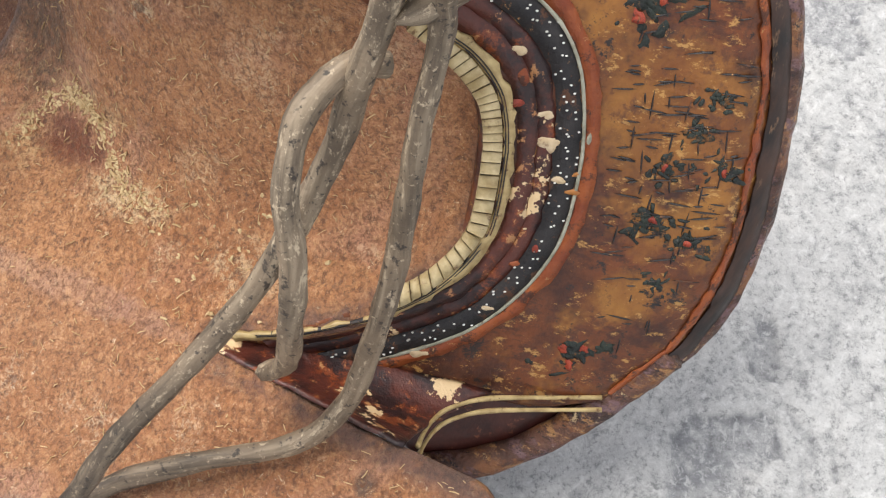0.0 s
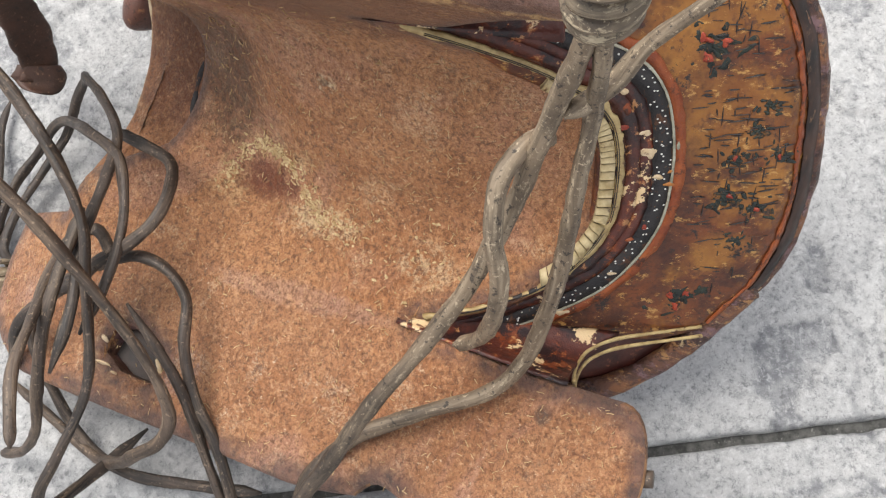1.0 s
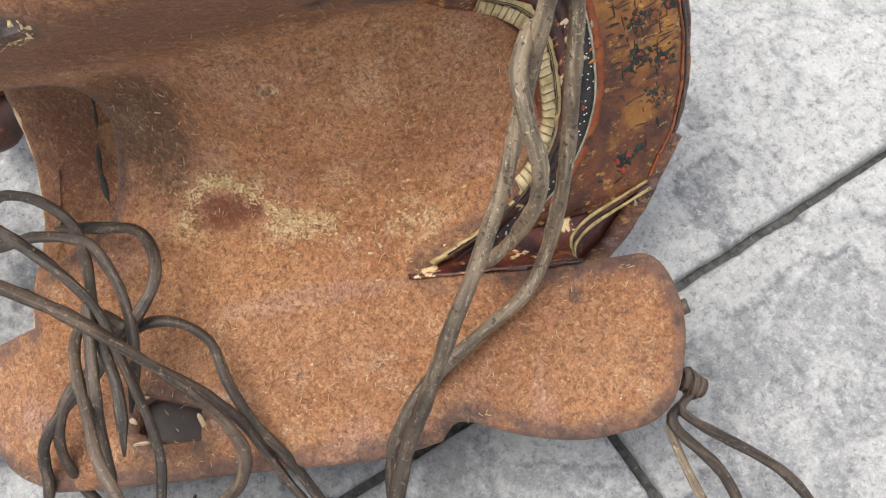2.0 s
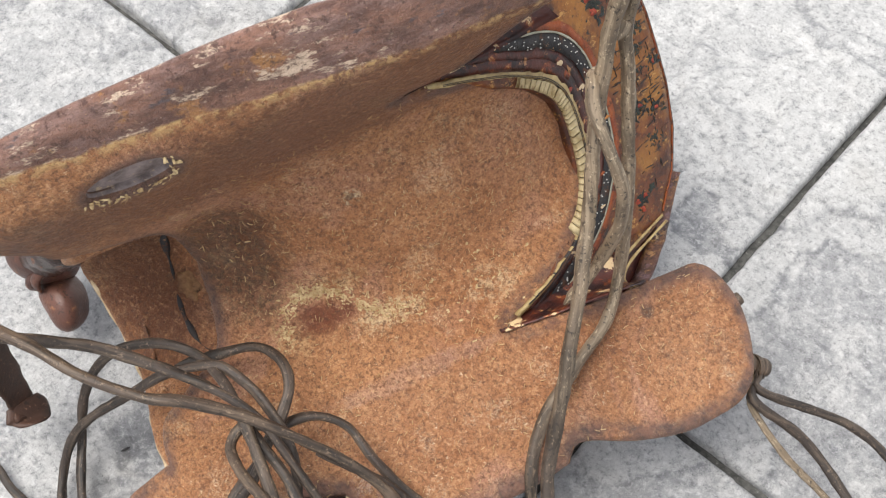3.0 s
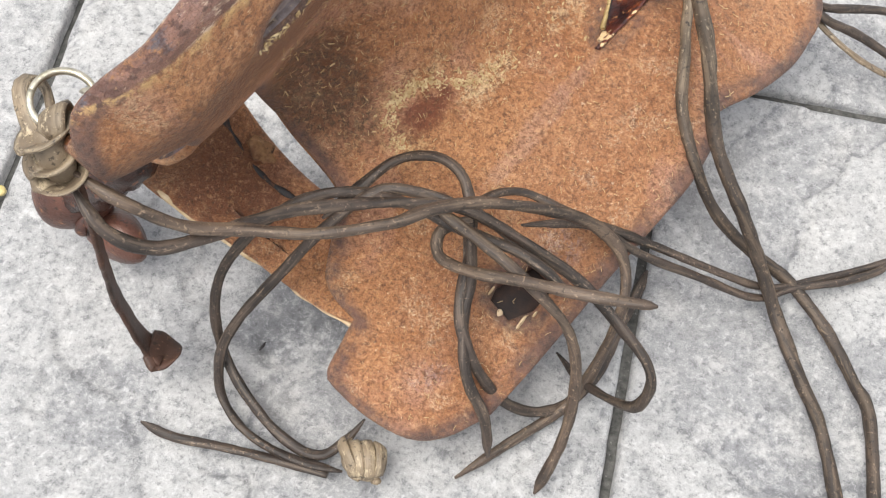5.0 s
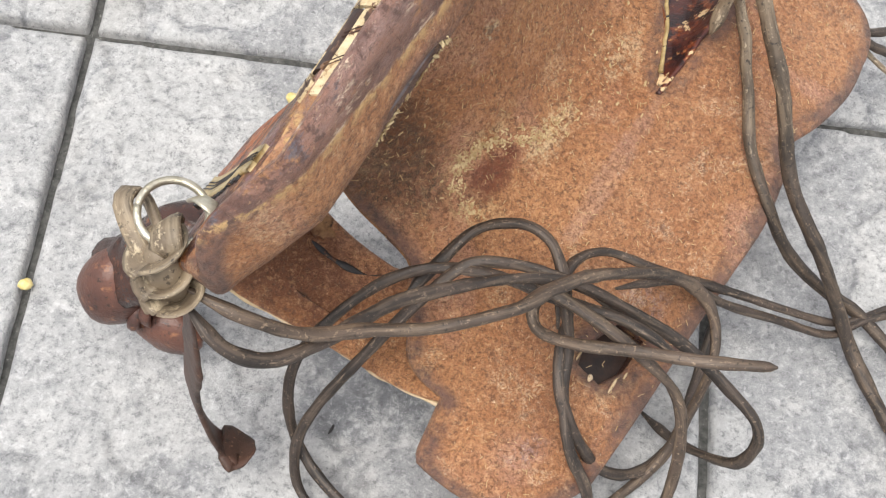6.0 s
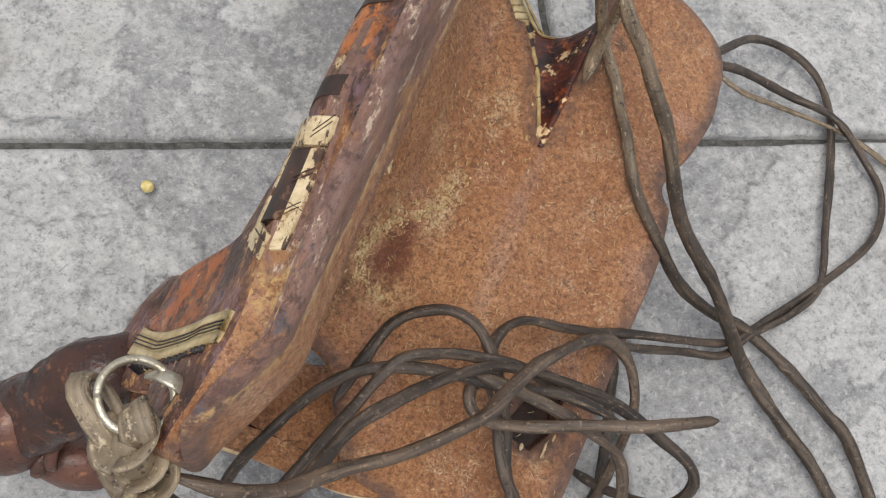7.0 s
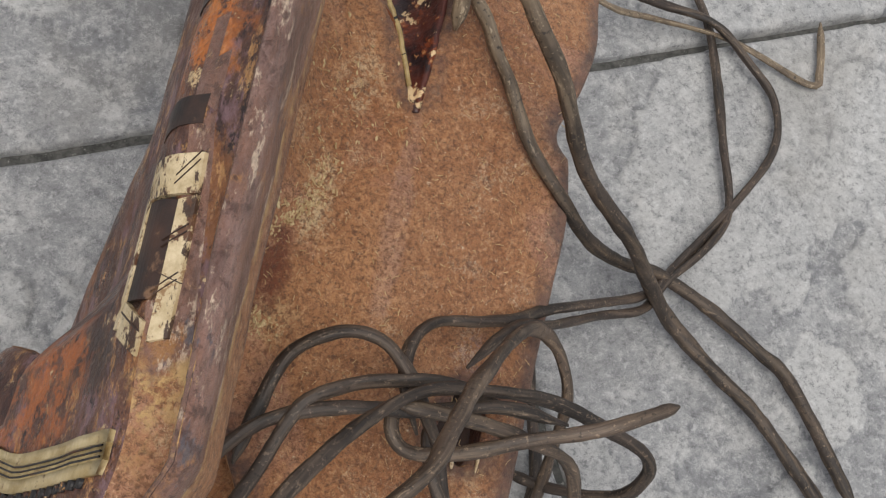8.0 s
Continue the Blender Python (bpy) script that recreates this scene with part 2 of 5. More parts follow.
def bark_material():
    """Birch bark, amber under old varnish, stained maroon and black in blotches."""
    n = Nodes("varnished_birch_bark", 0.42)
    amber = n.mix(n.ramp(n.noise(26, 5, 0.65), 0.38, 0.66), (0.185, 0.058, 0.010), (0.36, 0.155, 0.028))
    brown = n.mix(n.ramp(n.noise(30, 6, 0.7), 0.40, 0.60), (0.050, 0.014, 0.007), (0.170, 0.046, 0.011))
    streak = n.ramp(n.noise(120, 6, 0.75, along_grain(n, 0.35)), 0.52, 0.60)
    brown = n.mix(n.mul(streak, 0.7), brown, (0.045, 0.014, 0.008))
    field = n.ramp(n.noise(18, 5, 0.7), 0.53, 0.63)
    col = n.mix(field, brown, amber)
    for at, size in ((P3(0.044, 0.083, 0.016), (0.028, 0.03, 0.027)), (P3(0.040, 0.081, -0.058), (0.016, 0.03, 0.012)), (P3(0.044, 0.083, 0.070), (0.020, 0.03, 0.018))):
        col = n.mix(n.mul(n.spot(at, size, (AXIS, UP, ACROSS)), 0.9), col, amber)
    col = n.mix(n.mul(n.ramp(n.noise(60, 6, 0.75), 0.57, 0.63), 0.7), col, (0.075, 0.024, 0.013))
    col = n.mix(n.mul(n.ramp(n.noise(190, 4, 0.7), 0.58, 0.66), 0.6), col, (0.09, 0.032, 0.015))
    col = n.mix(n.ramp(n.noise(85, 6, 0.8), 0.585, 0.63), col, (0.022, 0.014, 0.012))
    col = n.mix(n.mul(n.ramp(n.noise(140, 6, 0.8, along_grain(n, 0.5)), 0.57, 0.62), 0.7), col, (0.55, 0.30, 0.09))
    return n.done(col, n.mix(0.5, n.noise(60, 5, 0.6), n.noise(300, 3, 0.6)), 0.55, 0.0018)


def paint(name, a, b, rough=0.45, scale=90, chip=None):
    n = Nodes(name, rough)
    col = n.mix(n.ramp(n.noise(scale, 5, 0.65), 0.35, 0.65), a, b)
    if chip:
        col = n.mix(n.ramp(n.noise(scale * 1.5, 5, 0.7), 0.60, 0.68), col, chip)
    return n.done(col, n.noise(scale * 3, 4, 0.6), 0.4, 0.001)


def strand(n, stretch):
    """Coordinates that run along a thong; its sides carry them as an attribute."""
    at = n.t.nodes.new("ShaderNodeAttribute")
    at.attribute_name = "strand"
    g = n.t.nodes.new("ShaderNodeMapping")
    g.inputs["Scale"].default_value = (stretch, 1, 1)
    n.link(at.outputs["Vector"], g.inputs["Vector"])
    return g.outputs[0]


def thong_colour(n, dark, mid, pale, much):
    long, short = strand(n, 0.10), strand(n, 0.35)
    col = n.mix(n.ramp(n.noise(35, 4, 0.6), 0.35, 0.65), dark, mid)
    col = n.mix(n.mul(n.ramp(n.noise(300, 3, 0.6, long), 0.47, 0.62), 0.25), col, pale)
    col = n.mix(n.mul(n.ramp(n.noise(260, 5, 0.75, short), much + 0.02, much + 0.09), 0.7), col, pale)
    col = n.mix(n.mul(n.ramp(n.noise(330, 3, 0.6, long), 0.54, 0.64), 0.45), col, tuple(c * 0.6 for c in dark))
    col = n.mix(n.mul(n.ramp(n.noise(380, 4, 0.75), 0.60, 0.66), 0.6), col, pale)
    return n.mix(n.mul(n.ramp(n.noise(320, 3, 0.7), 0.60, 0.66), 0.7), col, (0.02, 0.015, 0.012))


def leather_material(name, dark, mid, pale, much, stranded=True):
    n = Nodes(name, 0.55)
    rel = n.mix(0.5, n.noise(110, 5, 0.7), n.noise(500, 3, 0.6))
    if stranded:
        col = thong_colour(n, dark, mid, pale, much)
        rel = n.mix(0.5, rel, n.noise(450, 3, 0.6, strand(n, 0.08)))
    else:
        col = n.mix(n.ramp(n.noise(35, 4, 0.6), 0.3, 0.7), dark, mid)
        col = n.mix(n.ramp(n.noise(150, 5, 0.7), much, much + 0.12), col, pale)
        col = n.mix(n.mul(n.ramp(n.noise(320, 3, 0.7), 0.58, 0.66), 0.7), col, (0.02, 0.015, 0.012))
    return n.done(col, rel, 0.7 if stranded else 0.5, 0.0018)


def stone_material():
    """Grey cleft paving: layers of slightly different tone, pale bloom, dark and white grit."""
    n = Nodes("cleft_grey_paving", 0.8)
    lay = n.t.nodes.new("ShaderNodeAttribute")
    lay.attribute_name = "layer"
    col = n.mix(lay.outputs["Fac"], (0.23, 0.234, 0.248), (0.58, 0.575, 0.565))
    col = n.mix(n.mul(n.ramp(n.noise(9, 5, 0.65), 0.35, 0.65), 0.25), col, (0.40, 0.397, 0.398))
    col = n.mix(n.mul(n.ramp(n.noise(36, 6, 0.75), 0.50, 0.62), 0.62), col, (0.66, 0.65, 0.635))
    col = n.mix(n.mul(n.ramp(n.noise(75, 6, 0.8, None, 0.6), 0.51, 0.62), 0.42), col, (0.22, 0.223, 0.232))
    grain = n.noise(130, 7, 0.92)
    col = n.mix(n.mul(n.ramp(grain, 0.50, 0.60), 0.55), col, (0.15, 0.152, 0.160))
    col = n.mix(n.mul(n.ramp(grain, 0.46, 0.37), 0.55), col, (0.72, 0.715, 0.70))
    col = n.mix(n.mul(n.ramp(n.noise(240, 4, 0.75, None, 0.7), 0.55, 0.64), 0.38), col, (0.78, 0.775, 0.77))
    col = n.mix(n.mul(n.ramp(n.noise(260, 4, 0.75), 0.56, 0.67), 0.34), col, (0.11, 0.112, 0.118))
    # faint brownish and bluish stains
    col = n.mix(n.mul(n.ramp(n.noise(6, 4, 0.6), 0.55, 0.68), 0.25), col, (0.40, 0.37, 0.32))
    return n.done(col, n.mix(0.5, grain, n.noise(60, 5, 0.6)), 1.0, 0.0035)


HIDE = hide_material()
LACQUER = lacquer_material()
EDGE = edge_material()
BARK = bark_material()
def worn_paint(name, a, b, under, bare, scale):
    """Old paint rubbed through to what lies under it."""
    n = Nodes(name, 0.42)
    col = n.mix(n.ramp(n.noise(scale * 0.6, 5, 0.65), 0.35, 0.65), a, b)
    col = n.mix(n.mul(n.ramp(n.noise(scale, 6, 0.8), bare, bare + 0.05), 0.9), col, under)
    col = n.mix(n.ramp(n.noise(scale * 1.7, 6, 0.8, None, 0.4), 0.63, 0.66), col, (0.42, 0.22, 0.085))
    return n.done(col, n.mix(0.5, n.noise(scale, 6, 0.8), n.noise(scale * 4, 3, 0.6)), 0.7, 0.0014, n.ramp(n.noise(scale, 4), 0.0, 0.9))


BONE = paint("old_bone", (0.36, 0.26, 0.115), (0.60, 0.48, 0.27), 0.45, 120, (0.18, 0.10, 0.045))
BONE_DARK = paint("stained_bone", (0.27, 0.18, 0.07), (0.52, 0.39, 0.18), 0.45, 140, (0.12, 0.06, 0.025))
BLACK = worn_paint("black_paint", (0.010, 0.009, 0.011), (0.030, 0.025, 0.024), (0.11, 0.045, 0.022), 0.56, 110)
WHITE = paint("white_paint", (0.55, 0.54, 0.48), (0.75, 0.74, 0.70), 0.5)
ORANGE = worn_paint("orange_paint", (0.19, 0.036, 0.009), (0.32, 0.080, 0.016), (0.055, 0.020, 0.012), 0.53, 95)
MAROON = paint("maroon_lacquer", (0.035, 0.010, 0.009), (0.10, 0.026, 0.017), 0.35, 75, (0.24, 0.085, 0.04))
RED = worn_paint("red_paint", (0.20, 0.022, 0.010), (0.34, 0.050, 0.020), (0.05, 0.02, 0.012), 0.54, 150)
GREEN = worn_paint("dark_green_paint", (0.008, 0.011, 0.010), (0.018, 0.026, 0.018), (0.16, 0.065, 0.016), 0.57, 170)
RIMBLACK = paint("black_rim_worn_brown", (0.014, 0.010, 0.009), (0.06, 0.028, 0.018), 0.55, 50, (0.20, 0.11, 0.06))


def flaked(name, cream):
    """Maroon lacquer over black, chipped down to cream and orange wood."""
    n = Nodes(name, 0.42)
    col = n.mix(n.ramp(n.noise(60, 5, 0.7), 0.42, 0.58), (0.024, 0.011, 0.011), (0.095, 0.024, 0.015))
    col = n.mix(n.mul(n.ramp(n.noise(75, 6, 0.75), 0.54, 0.60), 0.8), col, (0.24, 0.055, 0.016))
    col = n.mix(n.ramp(n.noise(150, 5, 0.7), 0.60, 0.64), col, (0.42, 0.20, 0.08))
    col = n.mix(n.ramp(n.noise(52, 5, 0.7), cream, cream + 0.02), col, (0.72, 0.52, 0.29))
    return n.done(col, n.mix(0.5, n.noise(80, 5, 0.7), n.noise(300, 4, 0.6)), 0.7, 0.002)


def raw_wood():
    """The sawn sides of the boards: orange-brown bare wood, greasy and dark in streaks."""
    n = Nodes("raw_orange_wood", 0.6)
    col = n.mix(n.ramp(n.noise(50, 5, 0.7), 0.38, 0.62), (0.17, 0.072, 0.030), (0.42, 0.22, 0.095))
    col = n.mix(n.mul(n.ramp(n.noise(38, 5, 0.75), 0.52, 0.60), 0.85), col, (0.07, 0.032, 0.020))
    col = n.mix(n.ramp(n.noise(150, 5, 0.75), 0.62, 0.67), col, (0.66, 0.44, 0.20))
    return n.done(col, n.mix(0.5, n.noise(100, 5, 0.7), n.noise(400, 4, 0.6)), 0.8, 0.002)


RAW = raw_wood()


def worn_bone():
    """Bone inlay split and broken away in flakes, the wood showing through."""
    n = Nodes("split_bone_inlay", 0.5)
    g = along_grain(n, 0.45)
    col = n.mix(n.ramp(n.noise(120, 5, 0.7), 0.38, 0.62), (0.44, 0.33, 0.18), (0.68, 0.55, 0.35))
    col = n.mix(n.ramp(n.noise(85, 6, 0.78, g), 0.54, 0.57), col, (0.060, 0.032, 0.020))
    col = n.mix(n.ramp(n.noise(48, 5, 0.75), 0.58, 0.61), col, (0.12, 0.055, 0.028))
    col = n.mix(n.mul(n.ramp(n.noise(160, 5, 0.75), 0.58, 0.62), 0.8), col, (0.25, 0.13, 0.05))
    return n.done(col, n.mix(0.5, n.noise(85, 5, 0.7), n.noise(300, 4, 0.6)), 0.9, 0.002)


SPLITBONE = worn_bone()
FLAKED = flaked("flaked_red_wood", 0.565)
FLAKY = flaked("chipped_maroon_lacquer", 0.63)
STRAPWOOD = paint("broken_fibrous_wood", (0.14, 0.06, 0.025), (0.34, 0.19, 0.085), 0.75, 130, (0.05, 0.025, 0.015))
FELT = paint("grey_felt", (0.11, 0.085, 0.080), (0.27, 0.22, 0.21), 0.85, 120, (0.40, 0.30, 0.20))
GREYBONE = paint("grey_green_worn_paint", (0.22, 0.21, 0.15), (0.44, 0.42, 0.33), 0.5, 130, (0.12, 0.06, 0.03))
BARKCHIP = paint("bare_amber_bark", (0.30, 0.10, 0.02), (0.46, 0.19, 0.04), 0.45, 80, (0.09, 0.03, 0.015))
CREAM = paint("chipped_cream_wood", (0.50, 0.36, 0.20), (0.68, 0.54, 0.36), 0.6, 130, (0.20, 0.10, 0.05))
KNOB = leather_material("smooth_brown_pommel", (0.055, 0.026, 0.021), (0.150, 0.062, 0.040), (0.30, 0.135, 0.065), 0.60, False)
KNOB.node_tree.nodes["Principled BSDF"].inputs["Roughness"].default_value = 0.38
NECK = leather_material("dark_lacquered_neck", (0.014, 0.008, 0.008), (0.060, 0.025, 0.017), (0.17, 0.070, 0.035), 0.56, False)
NECK.node_tree.nodes["Principled BSDF"].inputs["Roughness"].default_value = 0.2
NECK.node_tree.nodes["Principled BSDF"].inputs["Specular IOR Level"].default_value = 0.45
THONG = leather_material("grey_brown_thong", (0.020, 0.015, 0.012), (0.062, 0.044, 0.034), (0.27, 0.195, 0.135), 0.575)
TAN = leather_material("tan_brown_thong", (0.034, 0.024, 0.018), (0.105, 0.072, 0.051), (0.35, 0.25, 0.165), 0.57)


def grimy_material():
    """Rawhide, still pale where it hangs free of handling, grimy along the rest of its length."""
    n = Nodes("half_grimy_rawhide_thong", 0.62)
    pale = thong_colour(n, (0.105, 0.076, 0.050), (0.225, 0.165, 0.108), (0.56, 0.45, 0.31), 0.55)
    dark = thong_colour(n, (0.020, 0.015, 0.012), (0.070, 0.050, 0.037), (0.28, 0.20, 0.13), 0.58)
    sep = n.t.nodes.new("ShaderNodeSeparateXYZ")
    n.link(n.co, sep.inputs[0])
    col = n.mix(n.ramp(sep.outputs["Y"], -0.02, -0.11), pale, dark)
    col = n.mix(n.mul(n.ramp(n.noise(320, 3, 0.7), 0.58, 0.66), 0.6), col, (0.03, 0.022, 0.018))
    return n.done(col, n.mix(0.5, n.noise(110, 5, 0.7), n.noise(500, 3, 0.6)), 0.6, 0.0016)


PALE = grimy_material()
ROPE = leather_material("light_rawhide_knot", (0.085, 0.062, 0.042), (0.27, 0.205, 0.135), (0.56, 0.46, 0.31), 0.53)
STRAP = leather_material("dark_brown_strap", (0.022, 0.012, 0.009), (0.070, 0.030, 0.019), (0.26, 0.15, 0.085), 0.62)
IRON = paint("tarnished_ring_metal", (0.40, 0.36, 0.27), (0.58, 0.54, 0.44), 0.35, 200)
IRON.node_tree.nodes["Principled BSDF"].inputs["Metallic"].default_value = 0.8
STONE = stone_material()
SAND = paint("dark_joint_sand", (0.040, 0.040, 0.038), (0.115, 0.113, 0.105), 0.95, 220, (0.24, 0.235, 0.22))
STRAW = paint("straw_fibre", (0.44, 0.29, 0.13), (0.68, 0.50, 0.28), 0.7, 200)
CRUSTY = paint("dried_pale_crust", (0.38, 0.25, 0.11), (0.68, 0.53, 0.30), 0.8, 220, (0.20, 0.11, 0.05))
SEED = paint("yellow_seed_husk", (0.55, 0.42, 0.12), (0.75, 0.65, 0.35), 0.6, 200)


# ---- building helpers ----
def mesh_from(name, geo, material, smooth=True):
    me = bpy.data.meshes.new(name)
    if isinstance(geo, tuple):
        me.from_pydata([tuple(v) for v in geo[0]], [], geo[1])
    else:
        bmesh.ops.recalc_face_normals(geo, faces=geo.faces)
        geo.to_mesh(me)
        geo.free()
    for p in me.polygons:
        p.use_smooth = smooth
    for m in material if isinstance(material, list) else [material]:
        me.materials.append(m)
    return me


def thing(name, base, label, category, group=""):
    ob = new(name)
    ob.location = base
    return tagged(ob, label, category, group)


def part(name, geo, material, parent, label="", smooth=True):
    ob = new(name, mesh_from(name, geo, material, smooth))
    ob.parent = parent
    if parent.type == "EMPTY":
        ob.matrix_parent_inverse = Matrix.Translation(-parent.location)
    return tagged(ob, label)


def lone(name, geo, material, label, category, group="", kind="", smooth=True):
    return tagged(new(name, mesh_from(name, geo, material, smooth)), label, category, group, kind)


def smooth_line(points, step, closed=False):
    """A Catmull-Rom line through the points, resampled at even steps."""
    p = [np.array(q, float) for q in points]
    n = len(p)
    fine = []
    for i in range(n if closed else n - 1):
        if closed:
            q = [p[(i + k) % n] for k in (-1, 0, 1, 2)]
        else:
            q = [p[max(i - 1, 0)], p[i], p[i + 1], p[min(i + 2, n - 1)]]
        for k in range(16):
            s = k / 16
            fine.append(0.5 * (2 * q[1] + (q[2] - q[0]) * s + (2 * q[0] - 5 * q[1] + 4 * q[2] - q[3]) * s * s
                               + (3 * q[1] - q[0] - 3 * q[2] + q[3]) * s ** 3))
    fine.append(p[0] if closed else p[-1])
    fine = np.array(fine)
    at = np.concatenate([[0], np.cumsum(np.linalg.norm(np.diff(fine, axis=0), axis=1))])
    count = max(int(round(at[-1] / step)), 3)
    want = np.linspace(0, at[-1], count + 1)
    out = np.stack([np.interp(want, at, fine[:, k]) for k in range(fine.shape[1])], 1)
    return out[:-1] if closed else out


def sweep(points, wide, thick, step=0.004, sides=10, taper=(0.0, 0.0), twist=0.0, seed=1, wobble=0.08, flat=False, sway=1.0, breadth=None):
    """A tube of soft oblong section along a smooth line; it thins at the ends by taper."""
    line = smooth_line(points, step)
    n = len(line)
    rnd = random.Random(seed)
    ph = [rnd.uniform(0, 6.28) for _ in range(4)]
    verts, faces = [], []
    tang = np.gradient(line, axis=0)
    tang /= np.linalg.norm(tang, axis=1)[:, None]
    side = np.cross(tang[0], [0.1, 0.2, 1.0]) if breadth is None else np.array(breadth, float)
    side /= np.linalg.norm(side)
    for i in range(n):
        side = side - tang[i] * (side @ tang[i])
        side /= np.linalg.norm(side)
        over = np.cross(side, tang[i])
        s = i * step
        roll = twist * s + sway * (0.5 * math.sin(s * 23 + ph[0]) + 0.3 * math.sin(s * 57 + ph[1]))
        f = i / (n - 1)
        k = 1 + wobble * (math.sin(s * 130 + ph[2]) * 0.5 + math.sin(s * 310 + ph[3]) * 0.4 + 0.6 * noise.noise((s * 60, seed, 0)))
        if taper[0]:
            k *= min(1, 0.25 + f / taper[0])
        if taper[1]:
            k *= min(1, 0.25 + (1 - f) / taper[1])
        for j in range(sides):
            t = 2 * math.pi * j / sides
            c, q = math.cos(t), math.sin(t)
            e = 0.55 if flat else 0.8
            x, y = wide / 2 * k * math.copysign(abs(c) ** e, c), thick / 2 * k * math.copysign(abs(q) ** e, q)
            rough = 1 + 0.10 * noise.noise((s * 140, j * 1.7, seed))
            x, y = x * rough, y * rough
            verts.append(line[i] + side * (x * math.cos(roll) - y * math.sin(roll)) + over * (x * math.sin(roll) + y * math.cos(roll)))
    for i in range(n - 1):
        for j in range(sides):
            k = (j + 1) % sides
            faces.append((i * sides + j, i * sides + k, (i + 1) * sides + k, (i + 1) * sides + j))
    faces.append(tuple(range(sides - 1, -1, -1)))
    faces.append(tuple(range((n - 1) * sides, n * sides)))
    return verts, faces


def strand_of(me, sides, step, seed):
    """Marks each vertex of a swept tube with its place along and round the tube."""
    values = []
    for k in range(len(me.vertices)):
        t = 2 * math.pi * (k % sides) / sides
        values += [k // sides * step + seed * 0.37, 0.004 * math.cos(t), 0.004 * math.sin(t)]
    me.attributes.new("strand", "FLOAT_VECTOR", "POINT").data.foreach_set("vector", values)


def blob(centre, radii, axes=None, bumps=0.0, seed=0, freq=40.0, segs=28, rings=18):
    """A rounded lump with an uneven skin."""
    axes = axes or (Vector((1, 0, 0)), Vector((0, 1, 0)), Vector((0, 0, 1)))
    verts, faces = [], []
    for i in range(rings + 1):
        th = math.pi * i / rings
        for j in range(segs):
            ph = 2 * math.pi * j / segs
            d = (math.sin(th) * math.cos(ph), math.sin(th) * math.sin(ph), math.cos(th))
            p = Vector(centre)
            for k in range(3):
                p = p + axes[k] * (radii[k] * d[k])
            k = 1 + bumps * noise.noise(p * freq + Vector((seed, 0, 0)))
            verts.append(Vector(centre) + (p - Vector(centre)) * k)
    for i in range(rings):
        for j in range(segs):
            k = (j + 1) % segs
            faces.append((i * segs + j, (i + 1) * segs + j, (i + 1) * segs + k, i * segs + k))
    return verts, faces


def inside(poly, pts):
    x, y = pts[:, 0], pts[:, 1]
    ok = np.zeros(len(pts), bool)
    j = len(poly) - 1
    for i in range(len(poly)):
        (xi, yi), (xj, yj) = poly[i], poly[j]
        hit = ((yi > y) != (yj > y)) & (x < (xj - xi) * (y - yi) / ((yj - yi) if yj != yi else 1e-12) + xi)
        ok ^= hit
        j = i
    return ok


def away(poly, pts, skip=None):
    """Distance of points from a closed outline; skip leaves out some of its stretches."""
    best = np.full(len(pts), 9.0)
    for i in range(len(poly)):
        a, b = poly[i], poly[(i + 1) % len(poly)]
        if skip is not None and skip(a) and skip(b):
            continue
        ab = b - a
        t = np.clip(((pts - a) @ ab) / max(ab @ ab, 1e-12), 0, 1)
        best = np.minimum(best, np.linalg.norm(pts - a - t[:, None] * ab, axis=1))
    return best


from mathutils.geometry import delaunay_2d_cdt


RIMS = []


